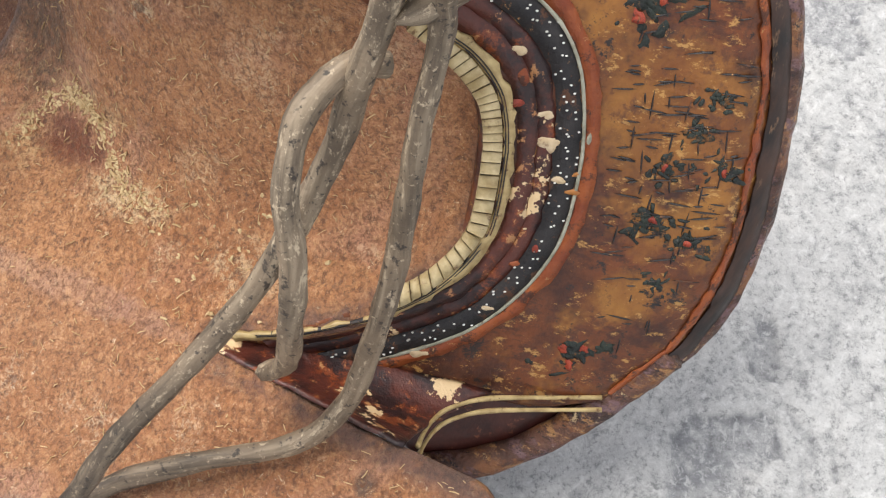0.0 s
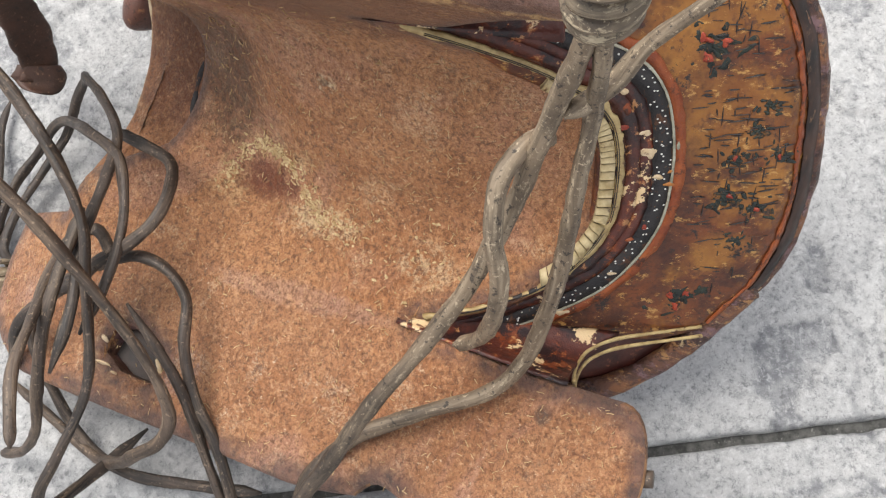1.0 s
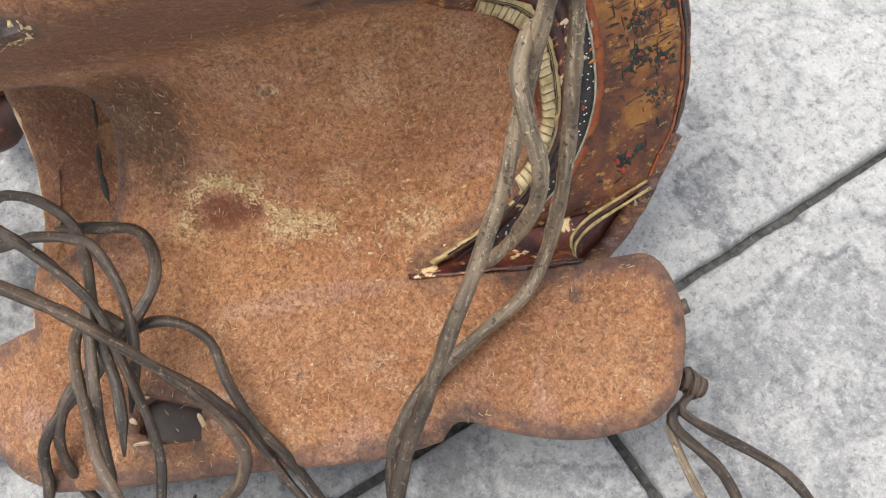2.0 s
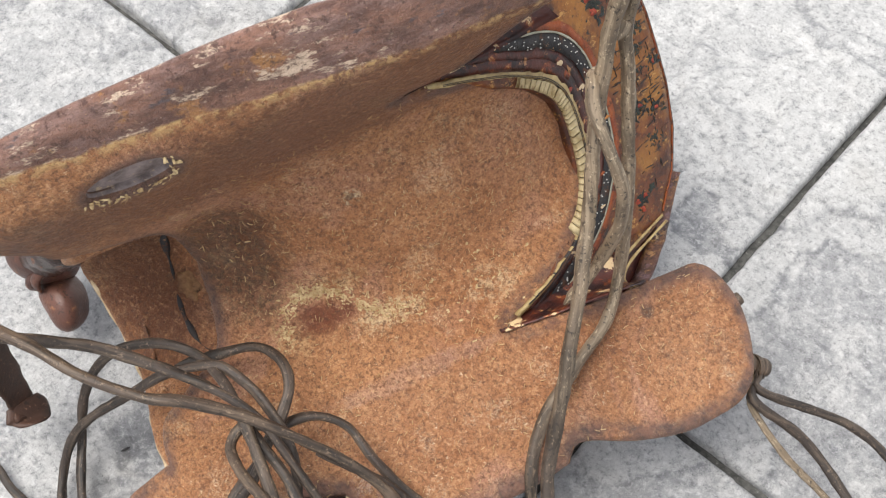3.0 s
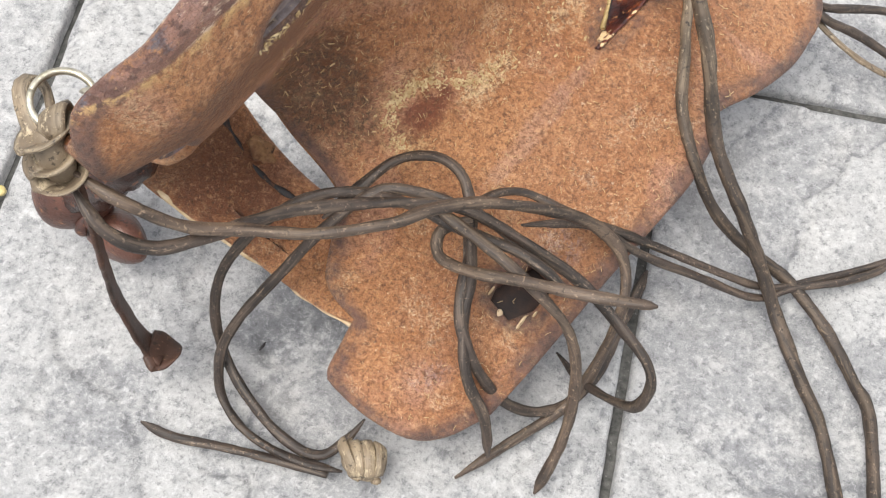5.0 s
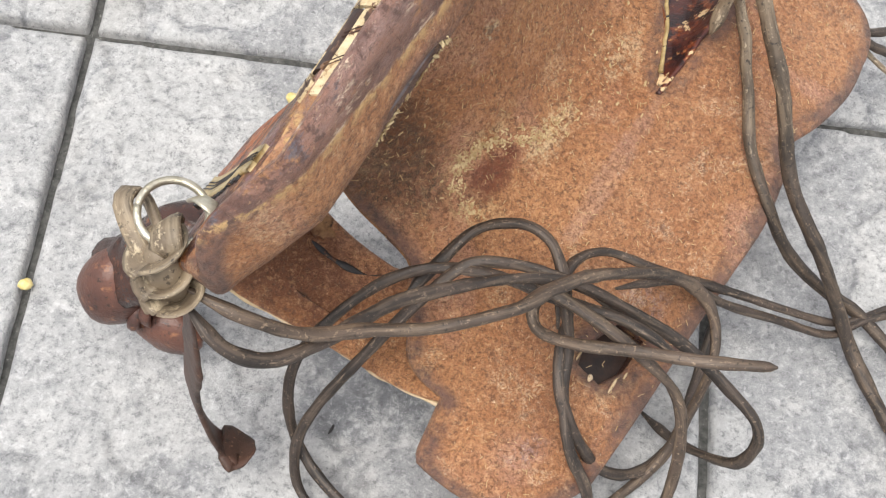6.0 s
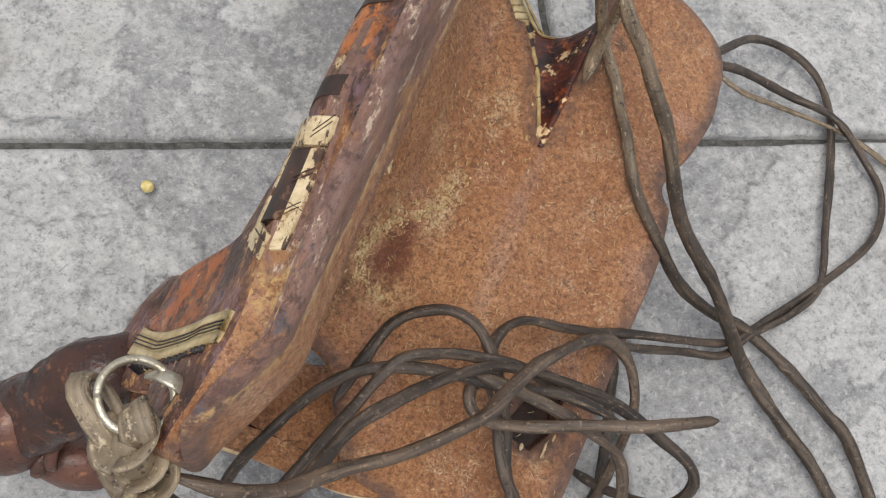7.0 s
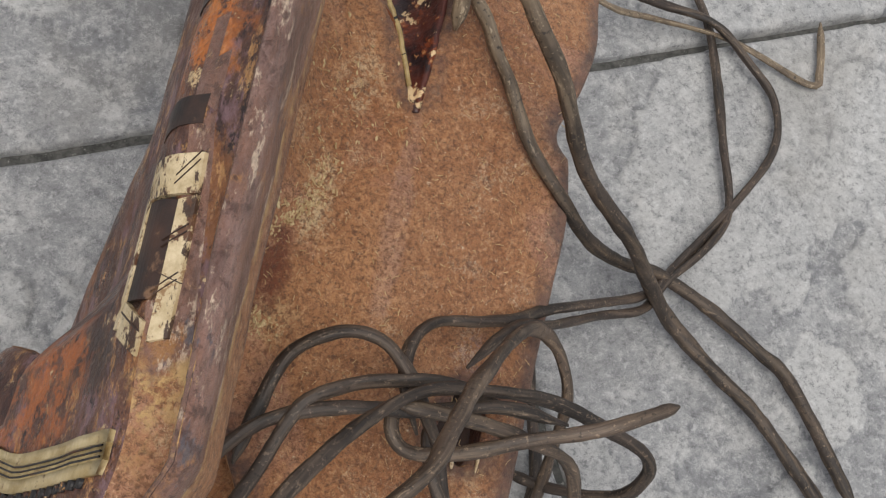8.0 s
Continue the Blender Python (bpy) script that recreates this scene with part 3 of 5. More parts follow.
def slab_from(outline, holes, lift, depth, round_off, spacing=0.005, skip=None, rough=0.0):
    """A curved board: a flat outline in (a, w) with holes is laid on the surface lift(a, w) -> (point, outward normal)
    and given the thickness depth(a, w, d), d being the distance from the outline; the rim is rounded by round_off."""
    loops = [np.array(outline)] + [np.array(h) for h in holes]
    pts = [p for l in loops for p in l]
    edges, base = [], 0
    for l in loops:
        edges += [(base + i, base + (i + 1) % len(l)) for i in range(len(l))]
        base += len(l)
    lo, hi = loops[0].min(0), loops[0].max(0)
    g = np.array([(x + (0.5 * spacing if r % 2 else 0), y) for r, y in enumerate(np.arange(lo[1], hi[1], spacing * 0.866)) for x in np.arange(lo[0], hi[0], spacing)])
    rings = []
    for l in loops:
        t = np.roll(l, -1, 0) - np.roll(l, 1, 0)
        t /= np.linalg.norm(t, axis=1)[:, None] + 1e-12
        nrm = np.stack([-t[:, 1], t[:, 0]], 1)
        for d in (0.10, 0.4, 1.0):
            rings += [(l + s * nrm * d * round_off, d * round_off) for s in (1, -1)]

    def gap(q):
        return np.min([away(l, q) for l in loops], axis=0)

    def within(q):
        ok = inside(loops[0], q)
        for h in loops[1:]:
            ok &= ~inside(h, q)
        return ok

    extra = []
    for q, d in rings:
        q = q[within(q)]
        if len(q):
            extra.append(q[gap(q) > 0.93 * d])
    g = g[within(g)]
    extra.append(g[gap(g) > 1.0 * round_off + 0.35 * spacing])
    pts += [p for q in extra for p in q]
    v2, e2, f2, *_ = delaunay_2d_cdt([Vector((float(p[0]), float(p[1]))) for p in pts], edges, [], 1, 1e-6)
    q = np.array([(v.x, v.y) for v in v2])
    mids = np.array([q[list(f)].mean(0) for f in f2])
    f2 = [f for f, ok in zip(f2, within(mids)) if ok]
    d = np.min([away(l, q, skip if i == 0 else None) for i, l in enumerate(loops)], axis=0)
    RIMS[:] = [min(k, 1.0) for k in d] * 2
    top, bottom = [], []
    for (a, w), dd in zip(q, d):
        p, nrm = lift(a, w)
        drop = round_off * (1 - math.sqrt(max(0.0, 1 - (1 - min(dd / round_off, 1)) ** 2)))
        t = depth(a, w, dd)
        wob = rough * (noise.noise(p * 28) + 0.5 * noise.noise(p * 75))
        top.append(p + nrm * (drop + wob))
        bottom.append(p + nrm * max(t - drop + wob, drop + 0.001))
    n = len(q)
    faces, used = [], {}
    for f in f2:
        faces.append(tuple(f))
        faces.append(tuple(i + n for i in reversed(f)))
        for i in range(len(f)):
            e = (f[i], f[(i + 1) % len(f)])
            used[e] = 1
    for a, b in used:
        if (b, a) not in used and not (skip and skip(q[a]) and skip(q[b])):
            faces.append((b, a, a + n, b + n))
    return top + bottom, faces


def paint_by(me, pick):
    """Assigns the material slot pick(centre, normal) to each face."""
    for p in me.polygons:
        p.material_index = pick(p.center, p.normal)


# ---- shape of the saddle tree ----
def lean(a, w):
    """The arch of the cantle is not quite symmetric: how far it leans across at a place."""
    if w < 0:
        k = float(np.interp(a, (-0.09, -0.06, -0.03, -0.01, 0.01, 0.03), (0, 0.003, 0.005, 0.006, 0.004, 0)))
    else:
        k = float(np.interp(a, (-0.09, -0.05, -0.02, -0.005, 0.01), (0, 0.006, 0.009, 0.005, 0)))
    t = min(abs(w) / 0.03, 1)
    return -k * t * t * (3 - 2 * t)


ROOF_A = (-0.40, -0.30, -0.247, -0.176, -0.143, -0.112, -0.087, -0.04, -0.006, 0.05)
ROOF_U = (0.095, 0.088, 0.074, 0.042, 0.036, 0.036, 0.037, 0.046, 0.058, 0.07)


def hollow(a, w):
    """Height of the saddle's underside over its own base, along its length a and across it w."""
    r = float(np.interp(a, ROOF_A, ROOF_U))
    s = float(np.interp(a, (-0.40, -0.338, -0.30, -0.2, 0.1), (0.05, 0.037, 0.018, 0.0196, 0.0196)))
    k = float(np.interp(a, (-0.4, -0.08, 0.0, 0.1), (1.16, 1.16, 0.95, 0.9)))
    s -= k * (abs(w) - 0.065)
    if w > 0.108:
        # the standing board rolls outwards into its thick worn edge
        t = min((w - 0.108) / 0.016, 1.0)
        s += (k - 0.30) * ((w - 0.108) * 0.5 * t if t < 1 else (w - 0.108 - 0.008))
    d = min(max(0.5 + 0.5 * (r - s) / 0.028, 0), 1)
    return r + (s - r) * d - 0.014 * d * (1 - d)


def hollow_at(a, w):
    e = 0.004
    p = P3(a, hollow(a, w), w)
    da = P3(a + e, hollow(a + e, w), w) - P3(a - e, hollow(a - e, w), w)
    dw = P3(a, hollow(a, w + e), w + e) - P3(a, hollow(a, w - e), w - e)
    n = da.cross(dw).normalized()
    return p, (n if n.dot(UP) > 0 else -n)


def board_outline(side):
    rim = [(-0.008, 0.0), (-0.009, 0.016), (-0.012, 0.030), (-0.021, 0.044), (-0.036, 0.056), (-0.058, 0.067), (-0.088, 0.0795)]
    front = [(-0.303, 0.066), (-0.296, 0.058), (-0.275, 0.050), (-0.255, 0.042), (-0.249, 0.030), (-0.247, 0.015), (-0.246, 0.0)]
    if side < 0:
        lobe = [(-0.05, 0.0845), (-0.02, 0.0875), (0.013, 0.0885), (0.028, 0.0895), (0.037, 0.098), (0.041, 0.114), (0.037, 0.131),
                (0.028, 0.145), (0.011, 0.1515), (-0.016, 0.151), (-0.047, 0.143), (-0.072, 0.1335), (-0.082, 0.1325), (-0.089, 0.1375)]
        body = [(-0.12, 0.1405), (-0.16, 0.1395), (-0.21, 0.138), (-0.26, 0.1365), (-0.30, 0.1345), (-0.322, 0.133), (-0.335, 0.127),
                (-0.340, 0.112), (-0.3395, 0.096), (-0.336, 0.0885), (-0.320, 0.082), (-0.305, 0.0765)]
    else:
        rim[-2:] = [(-0.057, 0.066), (-0.099, 0.0765)]
        lobe = [(-0.060, 0.081), (-0.035, 0.093), (-0.015, 0.101), (0.004, 0.105), (0.017, 0.112), (0.022, 0.126), (0.018, 0.143),
                (0.004, 0.154), (-0.02, 0.157), (-0.05, 0.154), (-0.072, 0.150), (-0.089, 0.152)]
        body = [(-0.12, 0.159), (-0.16, 0.1615), (-0.21, 0.162), (-0.26, 0.161), (-0.30, 0.158), (-0.328, 0.153), (-0.342, 0.142),
                (-0.347, 0.122), (-0.345, 0.104), (-0.338, 0.094), (-0.320, 0.085), (-0.305, 0.0765)]
    rim = rim[:1] + [(a, w + side * lean(a, side * w) + 0.0025 * min(max((a + 0.085) / 0.02, 0), 1)) for a, w in rim[1:]]
    line = [smooth_line(rim, 0.004), smooth_line([rim[-1]] + lobe, 0.004)[1:], smooth_line([lobe[-1]] + body, 0.004)[1:], smooth_line([body[-1]] + front, 0.004)[1:]]
    line.append(np.array([(a, 0.0) for a in np.arange(-0.242, -0.012, 0.004)]))
    line = np.concatenate(line)
    line[:, 1] *= side
    return line


def skin(a, w):
    """The underside with the direction in which the board is thick."""
    p, n = hollow_at(a, w)
    k = min(max((w - 0.05) / 0.03, 0), 1)
    m = ACROSS * 0.8 + UP * 0.6
    return p, (n * (1 - k) + m * k).normalized()


def board_depth(a, w, d):
    if -0.130 < w < -0.100 and -0.262 < a < -0.200:
        return 0.024
    if w <= 0:
        return 0.010 + 0.010 * min(d / 0.028, 1)
    slim = min(max((-0.20 - a) / 0.09, 0), 1) * min(max((w - 0.105) / 0.03, 0), 1)
    t = 0.1070 - 0.014 * slim - 0.83 * w - 0.55 * hollow(a, w)
    cap = float(np.interp(w, (0, 0.05, 0.09, 0.115), (0.013, 0.014, 0.023, 0.036)))
    # towards the front the outer side flares into the pommel
    f = min(max((-0.225 - a) / 0.062, 0), 1) * min(max((w - 0.045) / 0.02, 0), 1)
    cap += (0.047 - cap) * f * f * (3 - 2 * f) if cap < 0.047 else 0
    # the outer side bulges below its worn edge
    bulge = 0.0075 * math.exp(-((w - 0.120) / 0.013) ** 2) * min(max((-0.12 - a) / 0.05, 0), 1)
    return max(min(t, cap) + bulge, 0.009)


saddle = thing("wooden_saddle", Vector((-0.14, -0.08, 0.0)), "old wooden saddle lying on its side, worn brown underside facing up", "saddle")
on_ridge = lambda p: abs(p[1]) < 1e-4
RATIO = {}
for side, name, label, thin, thick, hole in (
    (-1, "side_board", "brown hide-covered board lying flat, square hole near its edge", 0.010, 0.020, [(-0.2475, 0.1095), (-0.239, 0.1082), (-0.2140, 0.1145), (-0.2160, 0.1250), (-0.237, 0.1240), (-0.2500, 0.1190)]),
    (1, "side_board", "brown hide-covered board standing up, worn pinkish edge, long slot", 0.021, 0.040, [(-0.256, 0.112), (-0.244, 0.107), (-0.222, 0.106), (-0.212, 0.111), (-0.216, 0.119), (-0.232, 0.122), (-0.25, 0.119)]),
):
    h = [(a, w * side) for a, w in hole]
    if side < 0:
        h = [p for i in range(6) for p in np.linspace(h[i], h[(i + 1) % 6], 5)[:-1]]
    else:
        h = list(smooth_line(h, 0.003, True))
    geo = slab_from(board_outline(side), [h], skin, board_depth, 0.0045, 0.005, on_ridge, 0.0008)
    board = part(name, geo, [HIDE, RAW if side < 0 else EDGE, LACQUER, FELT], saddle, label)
    board.data.attributes.new("rim", "FLOAT", "POINT").data.foreach_set("value", [max(0.0, 1 - d / 0.009) for d in RIMS])
    count = len(board.data.polygons)

    def pick(c, nrm):
        d = c - ORIGIN
        a, u, w = d.dot(AXIS), d.dot(UP), d.dot(ACROSS)
        deep = u - hollow(a, w)
        if side < 0:
            return 0 if nrm.dot(hollow_at(a, w)[1]) < -0.30 else (1 if deep < 0.015 else 2)
        if -0.262 < a < -0.206 and deep > 0.004:
            d = min(range(0, 40), key=lambda k: abs(u - 0.0006 * k - hollow(a, w - 0.0008 * k))) * 0.001
            if 0.002 < d < 0.019 and 0.103 < w - 0.8 * d < 0.125:
                return 3
        return 0 if nrm.dot(UP) < 0.12 else 2

    paint_by(board.data, pick)


def outside_at(a, w):
    """A place on the outer skin of the standing board."""
    p, n = skin(a, w)
    face = (ACROSS * 0.83 + UP * 0.55).normalized()
    return p + n * board_depth(a, w, 1), face


# back of the slot: grey felt in the depth of the standing board
geo = slab_from(smooth_line([(-0.262, 0.100), (-0.206, 0.100), (-0.206, 0.126), (-0.262, 0.125)], 0.004, True), [], lambda a, w: (skin(a, w)[0] + skin(a, w)[1] * 0.0055, skin(a, w)[1]), lambda a, w, d: 0.004, 0.002)
part("slot_lining", geo, FELT, saddle, "grey lining in the slot")


# wood closing the square hole from below, coloured near-black for the shade inside
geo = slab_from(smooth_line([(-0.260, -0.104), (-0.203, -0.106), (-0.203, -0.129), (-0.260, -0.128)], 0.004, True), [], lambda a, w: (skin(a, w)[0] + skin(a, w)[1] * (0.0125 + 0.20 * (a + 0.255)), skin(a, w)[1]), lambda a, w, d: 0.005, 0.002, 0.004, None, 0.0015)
part("hole_bottom", geo, RIMBLACK, saddle, "splintered wood in the depth of the hole, blackened for its shade")


# front fork that carries the pommel; a gap parts it from the boards
def fork_at(a, w):
    p, n = hollow_at(a, w)
    k = 1 - (min(max((-w - 0.035) / 0.045, 0), 1) if w < 0 else min(max((w - 0.005) / 0.038, 0), 1))
    return p + n * (0.004 + 0.026 * k * k * (3 - 2 * k)), n


fork = smooth_line([(-0.250, -0.075), (-0.2475, -0.060), (-0.2492, -0.047), (-0.2530, -0.032), (-0.2548, -0.010), (-0.2555, 0.03), (-0.258, 0.040), (-0.280, 0.044), (-0.306, 0.041), (-0.320, 0.020), (-0.321, -0.03), (-0.309, -0.076), (-0.28, -0.088)], 0.004, True)
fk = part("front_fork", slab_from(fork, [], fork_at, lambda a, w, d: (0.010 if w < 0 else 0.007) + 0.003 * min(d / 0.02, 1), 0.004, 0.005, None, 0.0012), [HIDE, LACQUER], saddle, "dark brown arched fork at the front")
paint_by(fk.data, lambda c, n: 0 if n.dot(UP) < 0 else 1)


part("fork_plug", blob(fork_at(-0.2630, -0.014)[0] + UP * 0.001, (0.0062, 0.0150, 0.0040), (AXIS, ACROSS, UP), 0.9, 5, 170), STRAPWOOD, saddle, "broken pale wood inside the crack")
crack = [fork_at(a, w)[0] - UP * 0.0002 for a, w in ((-0.2580, 0.014), (-0.2610, 0.008), (-0.2672, 0.002), (-0.2705, -0.009), (-0.2712, -0.018), (-0.2690, -0.025), (-0.2655, -0.031), (-0.2590, -0.036))]
part("fork_crack", sweep(crack, 0.0026, 0.0012, 0.0015, 8, (0.1, 0.1), 3.0, 14, 1.1), BLACK, saddle, "black crack round the broken wood")
for a, w, ra, rw in ((-0.2128, -0.1195, 0.0016, 0.0058), (-0.2508, -0.1150, 0.0022, 0.0030), (-0.2470, -0.1230, 0.0050, 0.0015), (-0.2440, -0.1075, 0.0030, 0.0012), (-0.2390, -0.1250, 0.0022, 0.0012)):
    p, nn = hollow_at(a, w)
    part("splinter", blob(p, (ra, rw, 0.0016), (AXIS, ACROSS, nn), 0.5, 4, 200, 12, 8), CREAM, saddle, "pale splintered wood at the hole")
part("pale_edge", sweep([fork_at(a, w)[0] + fork_at(a, w)[1] * 0.004 for a, w in ((-0.3085, -0.080), (-0.3115, -0.070), (-0.3150, -0.056), (-0.3185, -0.040), (-0.3205, -0.024), (-0.3210, -0.010), (-0.3205, 0.004))], 0.0040, 0.003, 0.003, 8, seed=6, wobble=0.5), CREAM, saddle, "pale chipped edge of the fork")

# ---- cantle: a flat-faced arch of painted birch bark ----
RIM_A, RIM_W = (0.076, 0.0755, 0.071, 0.061, 0.043), (0.0, 0.026, 0.056, 0.083, 0.107)


def cantle_at(a, w):
    u = 0.057 + 0.6 * a
    if a < 0:
        # towards its feet the inner edge of the arch comes up flush with the hide
        arch = float(np.interp(a, (-0.088, -0.057, -0.034, -0.018, -0.008, -0.004), (0.079, 0.068, 0.057, 0.045, 0.029, 0.0)))
        near = min(max(1 - (abs(w) - arch) / 0.012, 0), 1)
        at = math.copysign(min(abs(w), arch), w)
        u -= max(u - hollow(a, at + lean(a, at)) - 0.0005, 0) * near
    p = P3(a, u, w + lean(a, w))
    if abs(w) < 0.112 and a > 0.02:
        # the outermost strip curls back
        e = min(max((a - float(np.interp(abs(w), RIM_W, RIM_A)) + 0.014) / 0.014, 0), 1.1)
        p = p + (UP * 0.85 - AXIS * 0.21 - ACROSS * 0.48) * (0.026 * e * e)
    return p, (UP * 0.857 - AXIS * 0.514)


def rim_line(side, shift=0.0, upto=1.0):
    """The inner arch of the cantle face, moved outwards by shift."""
    pts = [(-0.004, 0.0), (-0.005, 0.015), (-0.008, 0.029), (-0.018, 0.045), (-0.034, 0.057), (-0.057, 0.068), (-0.088, 0.079)]
    q = smooth_line([(a, side * w) for a, w in pts], 0.003)
    t = np.gradient(q, axis=0)
    t /= np.linalg.norm(t, axis=1)[:, None]
    nrm = np.stack([-t[:, 1], t[:, 0]], 1) * -side
    if nrm[0, 0] < 0:
        nrm = -nrm
    if callable(shift):
        shift = np.array([[shift(k / (len(q) - 1))] for k in range(len(q))])
    q = q + nrm * shift
    return q[: max(3, int(len(q) * upto))]


outer = [(0.076, 0.0), (0.0755, 0.026), (0.071, 0.056), (0.061, 0.083), (0.043, 0.107)]
lower = [(0.018, 0.108), (0.0, 0.1035), (-0.022, 0.0965), (-0.050, 0.0890), (-0.074, 0.0835), (-0.091, 0.0805)]
half_out = smooth_line(outer, 0.004)
under = lambda k: -0.007 * min(max((0.80 - k) / 0.2, 0), 1) + 0.0015 * min(max((k - 0.7) / 0.1, 0), 1)
half_low = smooth_line([outer[-1]] + lower, 0.004)[1:]
plate = []
for side in (-1, 1):
    arch = np.concatenate([half_out, half_low, rim_line(1)[::-1]])
    arch[:, 1] *= side
    plate.append(arch)
face = np.concatenate([plate[1][: len(half_out) + len(half_low)], rim_line(1, under)[::-1], rim_line(-1, under)[1:], plate[0][: len(half_out) + len(half_low)][::-1][:-1]])
cantle = part("cantle", slab_from(face, [], cantle_at, lambda a, w, d: 0.010 + 0.018 * min(d / 0.02, 1), 0.003, 0.005, None, 0.0003), [BARK, LACQUER], saddle, "arched cantle of varnished birch bark with painted flowers")
paint_by(cantle.data, lambda c, n: 0 if n.dot(UP) < 0.1 else 1)


def strip(line_a, line_b, lift, height=0.0012, base=-0.0006, ragged=0.0):
    """A raised band between two lines of equal length in (a, w)."""
    n = min(len(line_a), len(line_b))
    verts, faces = [], []
    for k in range(n):
        for (a, w), h, side in ((line_a[k], base, 0), (line_a[k], height, 0), (line_b[k], height, 1), (line_b[k], base, 1)):
            a = a + ragged * noise.noise((a * 420, w * 420, 3.0 + side)) if ragged else a
            w = w + ragged * noise.noise((a * 420, w * 420, 9.0 + side)) if ragged else w
            p, nn = lift(a, w)
            verts.append(p - nn * h)
    for k in range(n - 1):
        for j in range(4):
            m = (j + 1) % 4
            faces.append((k * 4 + j, k * 4 + m, k * 4 + 4 + m, k * 4 + 4 + j))
    faces += [(0, 1, 2, 3), (n * 4 - 1, n * 4 - 2, n * 4 - 3, n * 4 - 4)]
    return verts, faces


def arch_line(shift, reach=0.9):
    """A whole line along the arch from one foot to the other."""
    return np.concatenate([rim_line(-1, shift, reach)[::-1], rim_line(1, shift, reach)[1:]])


for nm, s0, s1, reach, m, lab, h in (
    ("bone_edging", 0.0001, 0.0034, 0.97, BONE_DARK, "stained bone edging along the arch", 0.0018),
    ("maroon_band", 0.0040, 0.0095, 0.90, FLAKY, "dark maroon band", 0.0007),
    ("dotted_band", 0.0148, 0.0220, 0.80, BLACK, "black painted band with white dots", 0.0008),
    ("maroon_band", 0.0096, 0.0146, 0.90, FLAKY, "worn maroon band with chips", 0.0005),
    ("orange_band", 0.0232, 0.0275, 0.86, ORANGE, "orange painted band", 0.0010),
):
    part(nm, strip(arch_line(s0, reach), arch_line(s1, reach), cantle_at, h, ragged=0.0014), m, cantle, lab)

part("grey_line", strip(arch_line(0.0221, 0.80), arch_line(0.0231, 0.80), cantle_at, 0.0011), GREYBONE, cantle, "thin worn grey-green line")
for off in (0.0004, 0.0012):
    part("black_line", strip(arch_line(off, 0.9), arch_line(off + 0.00035, 0.9), cantle_at, 0.0021), BLACK, cantle, "thin black line on the bone edging")
for k, (a, w, ra, rw, m) in enumerate(((0.007, 0.0135, 0.004, 0.002, CREAM), (0.0093, 0.003, 0.0035, 0.0035, CREAM), (0.013, -0.010, 0.004, 0.0016, CREAM), (0.017, -0.008, 0.004, 0.0016, BARKCHIP), (0.0175, -0.014, 0.0035, 0.0014, BARKCHIP),
                                       (-0.0042, -0.059, 0.0032, 0.0015, CREAM), (-0.024, -0.0795, 0.005, 0.003, CREAM), (0.004, -0.026, 0.0015, 0.001, CREAM), (0.008, -0.034, 0.002, 0.002, RED), (-0.002, 0.040, 0.003, 0.002, CREAM),
                                       (-0.001, 0.020, 0.0022, 0.0014, RED), (0.002, -0.040, 0.002, 0.0012, ORANGE), (0.0, 0.030, 0.002, 0.003, ORANGE), (0.020, 0.006, 0.001, 0.005, GREYBONE))):
    p, nn = cantle_at(a, w)
    part("paint_chip", blob(p, (ra, rw, 0.0012), ((AXIS * 0.857 + UP * 0.514).normalized(), ACROSS, nn), 0.7, k, 300, 20, 8), m, cantle)

# bone beads round the arch
lo, hi = arch_line(-0.0058, 0.53), arch_line(-0.0003, 0.53)
count = 32
bead_rd = random.Random(8)
for k in range(count):
    i0, i1 = k * (len(lo) - 1) / count, (k + 0.90) * (len(lo) - 1) / count
    idx = np.linspace(i0, i1, 4)
    at = lambda l: np.stack([np.interp(idx, np.arange(len(l)), l[:, j]) for j in (0, 1)], 1)
    part("bone_bead", strip(at(lo), at(hi), cantle_at, 0.0022 + 0.0006 * bead_rd.random()), BONE, cantle)

# white dots on the black bands
verts, faces = [], []
rd = random.Random(5)
mid = arch_line(0.0184, 0.79)
for k in range(len(mid)):
    for j in range(2):
        a, w = mid[k] + np.array([rd.uniform(-0.003, 0.003), rd.uniform(-0.003, 0.003)])
        p, nn = cantle_at(a, w)
        g = blob(p - nn * 0.0008, (0.00055, 0.00055, 0.0003), None, 0, 0, 1, 6, 4)
        faces += [tuple(i + len(verts) for i in f) for f in g[1]]
        verts += g[0]
tagged(part("dot_pattern", (verts, faces), WHITE, cantle, "white painted dots"), kind="stuff")

# dark outer rim with a red line inside it
rim_out = np.concatenate([half_out[::-1] * (1, -1), half_out[1:]])
t = np.gradient(rim_out, axis=0)
t /= np.linalg.norm(t, axis=1)[:, None]
inw = np.stack([t[:, 1], -t[:, 0]], 1)
if inw[len(inw) // 2, 0] > 0:
    inw = -inw
part("dark_rim", strip(rim_out + inw * 0.0005, rim_out + inw * 0.0070, cantle_at, 0.0012, ragged=0.0010), RIMBLACK, cantle, "black rim worn to brown")
part("red_line", strip(rim_out + inw * 0.0078, rim_out + inw * 0.0098, cantle_at, 0.0007, ragged=0.0014), ORANGE, cantle, "thin red line inside the rim")
part("rim_moulding", sweep([cantle_at(a, w)[0] + cantle_at(a, w)[1] * 0.006 for a, w in (rim_out + inw * 0.002)[::4]], 0.012, 0.011, 0.005, 10, seed=9), LACQUER, cantle, "rounded dark wooden rim")

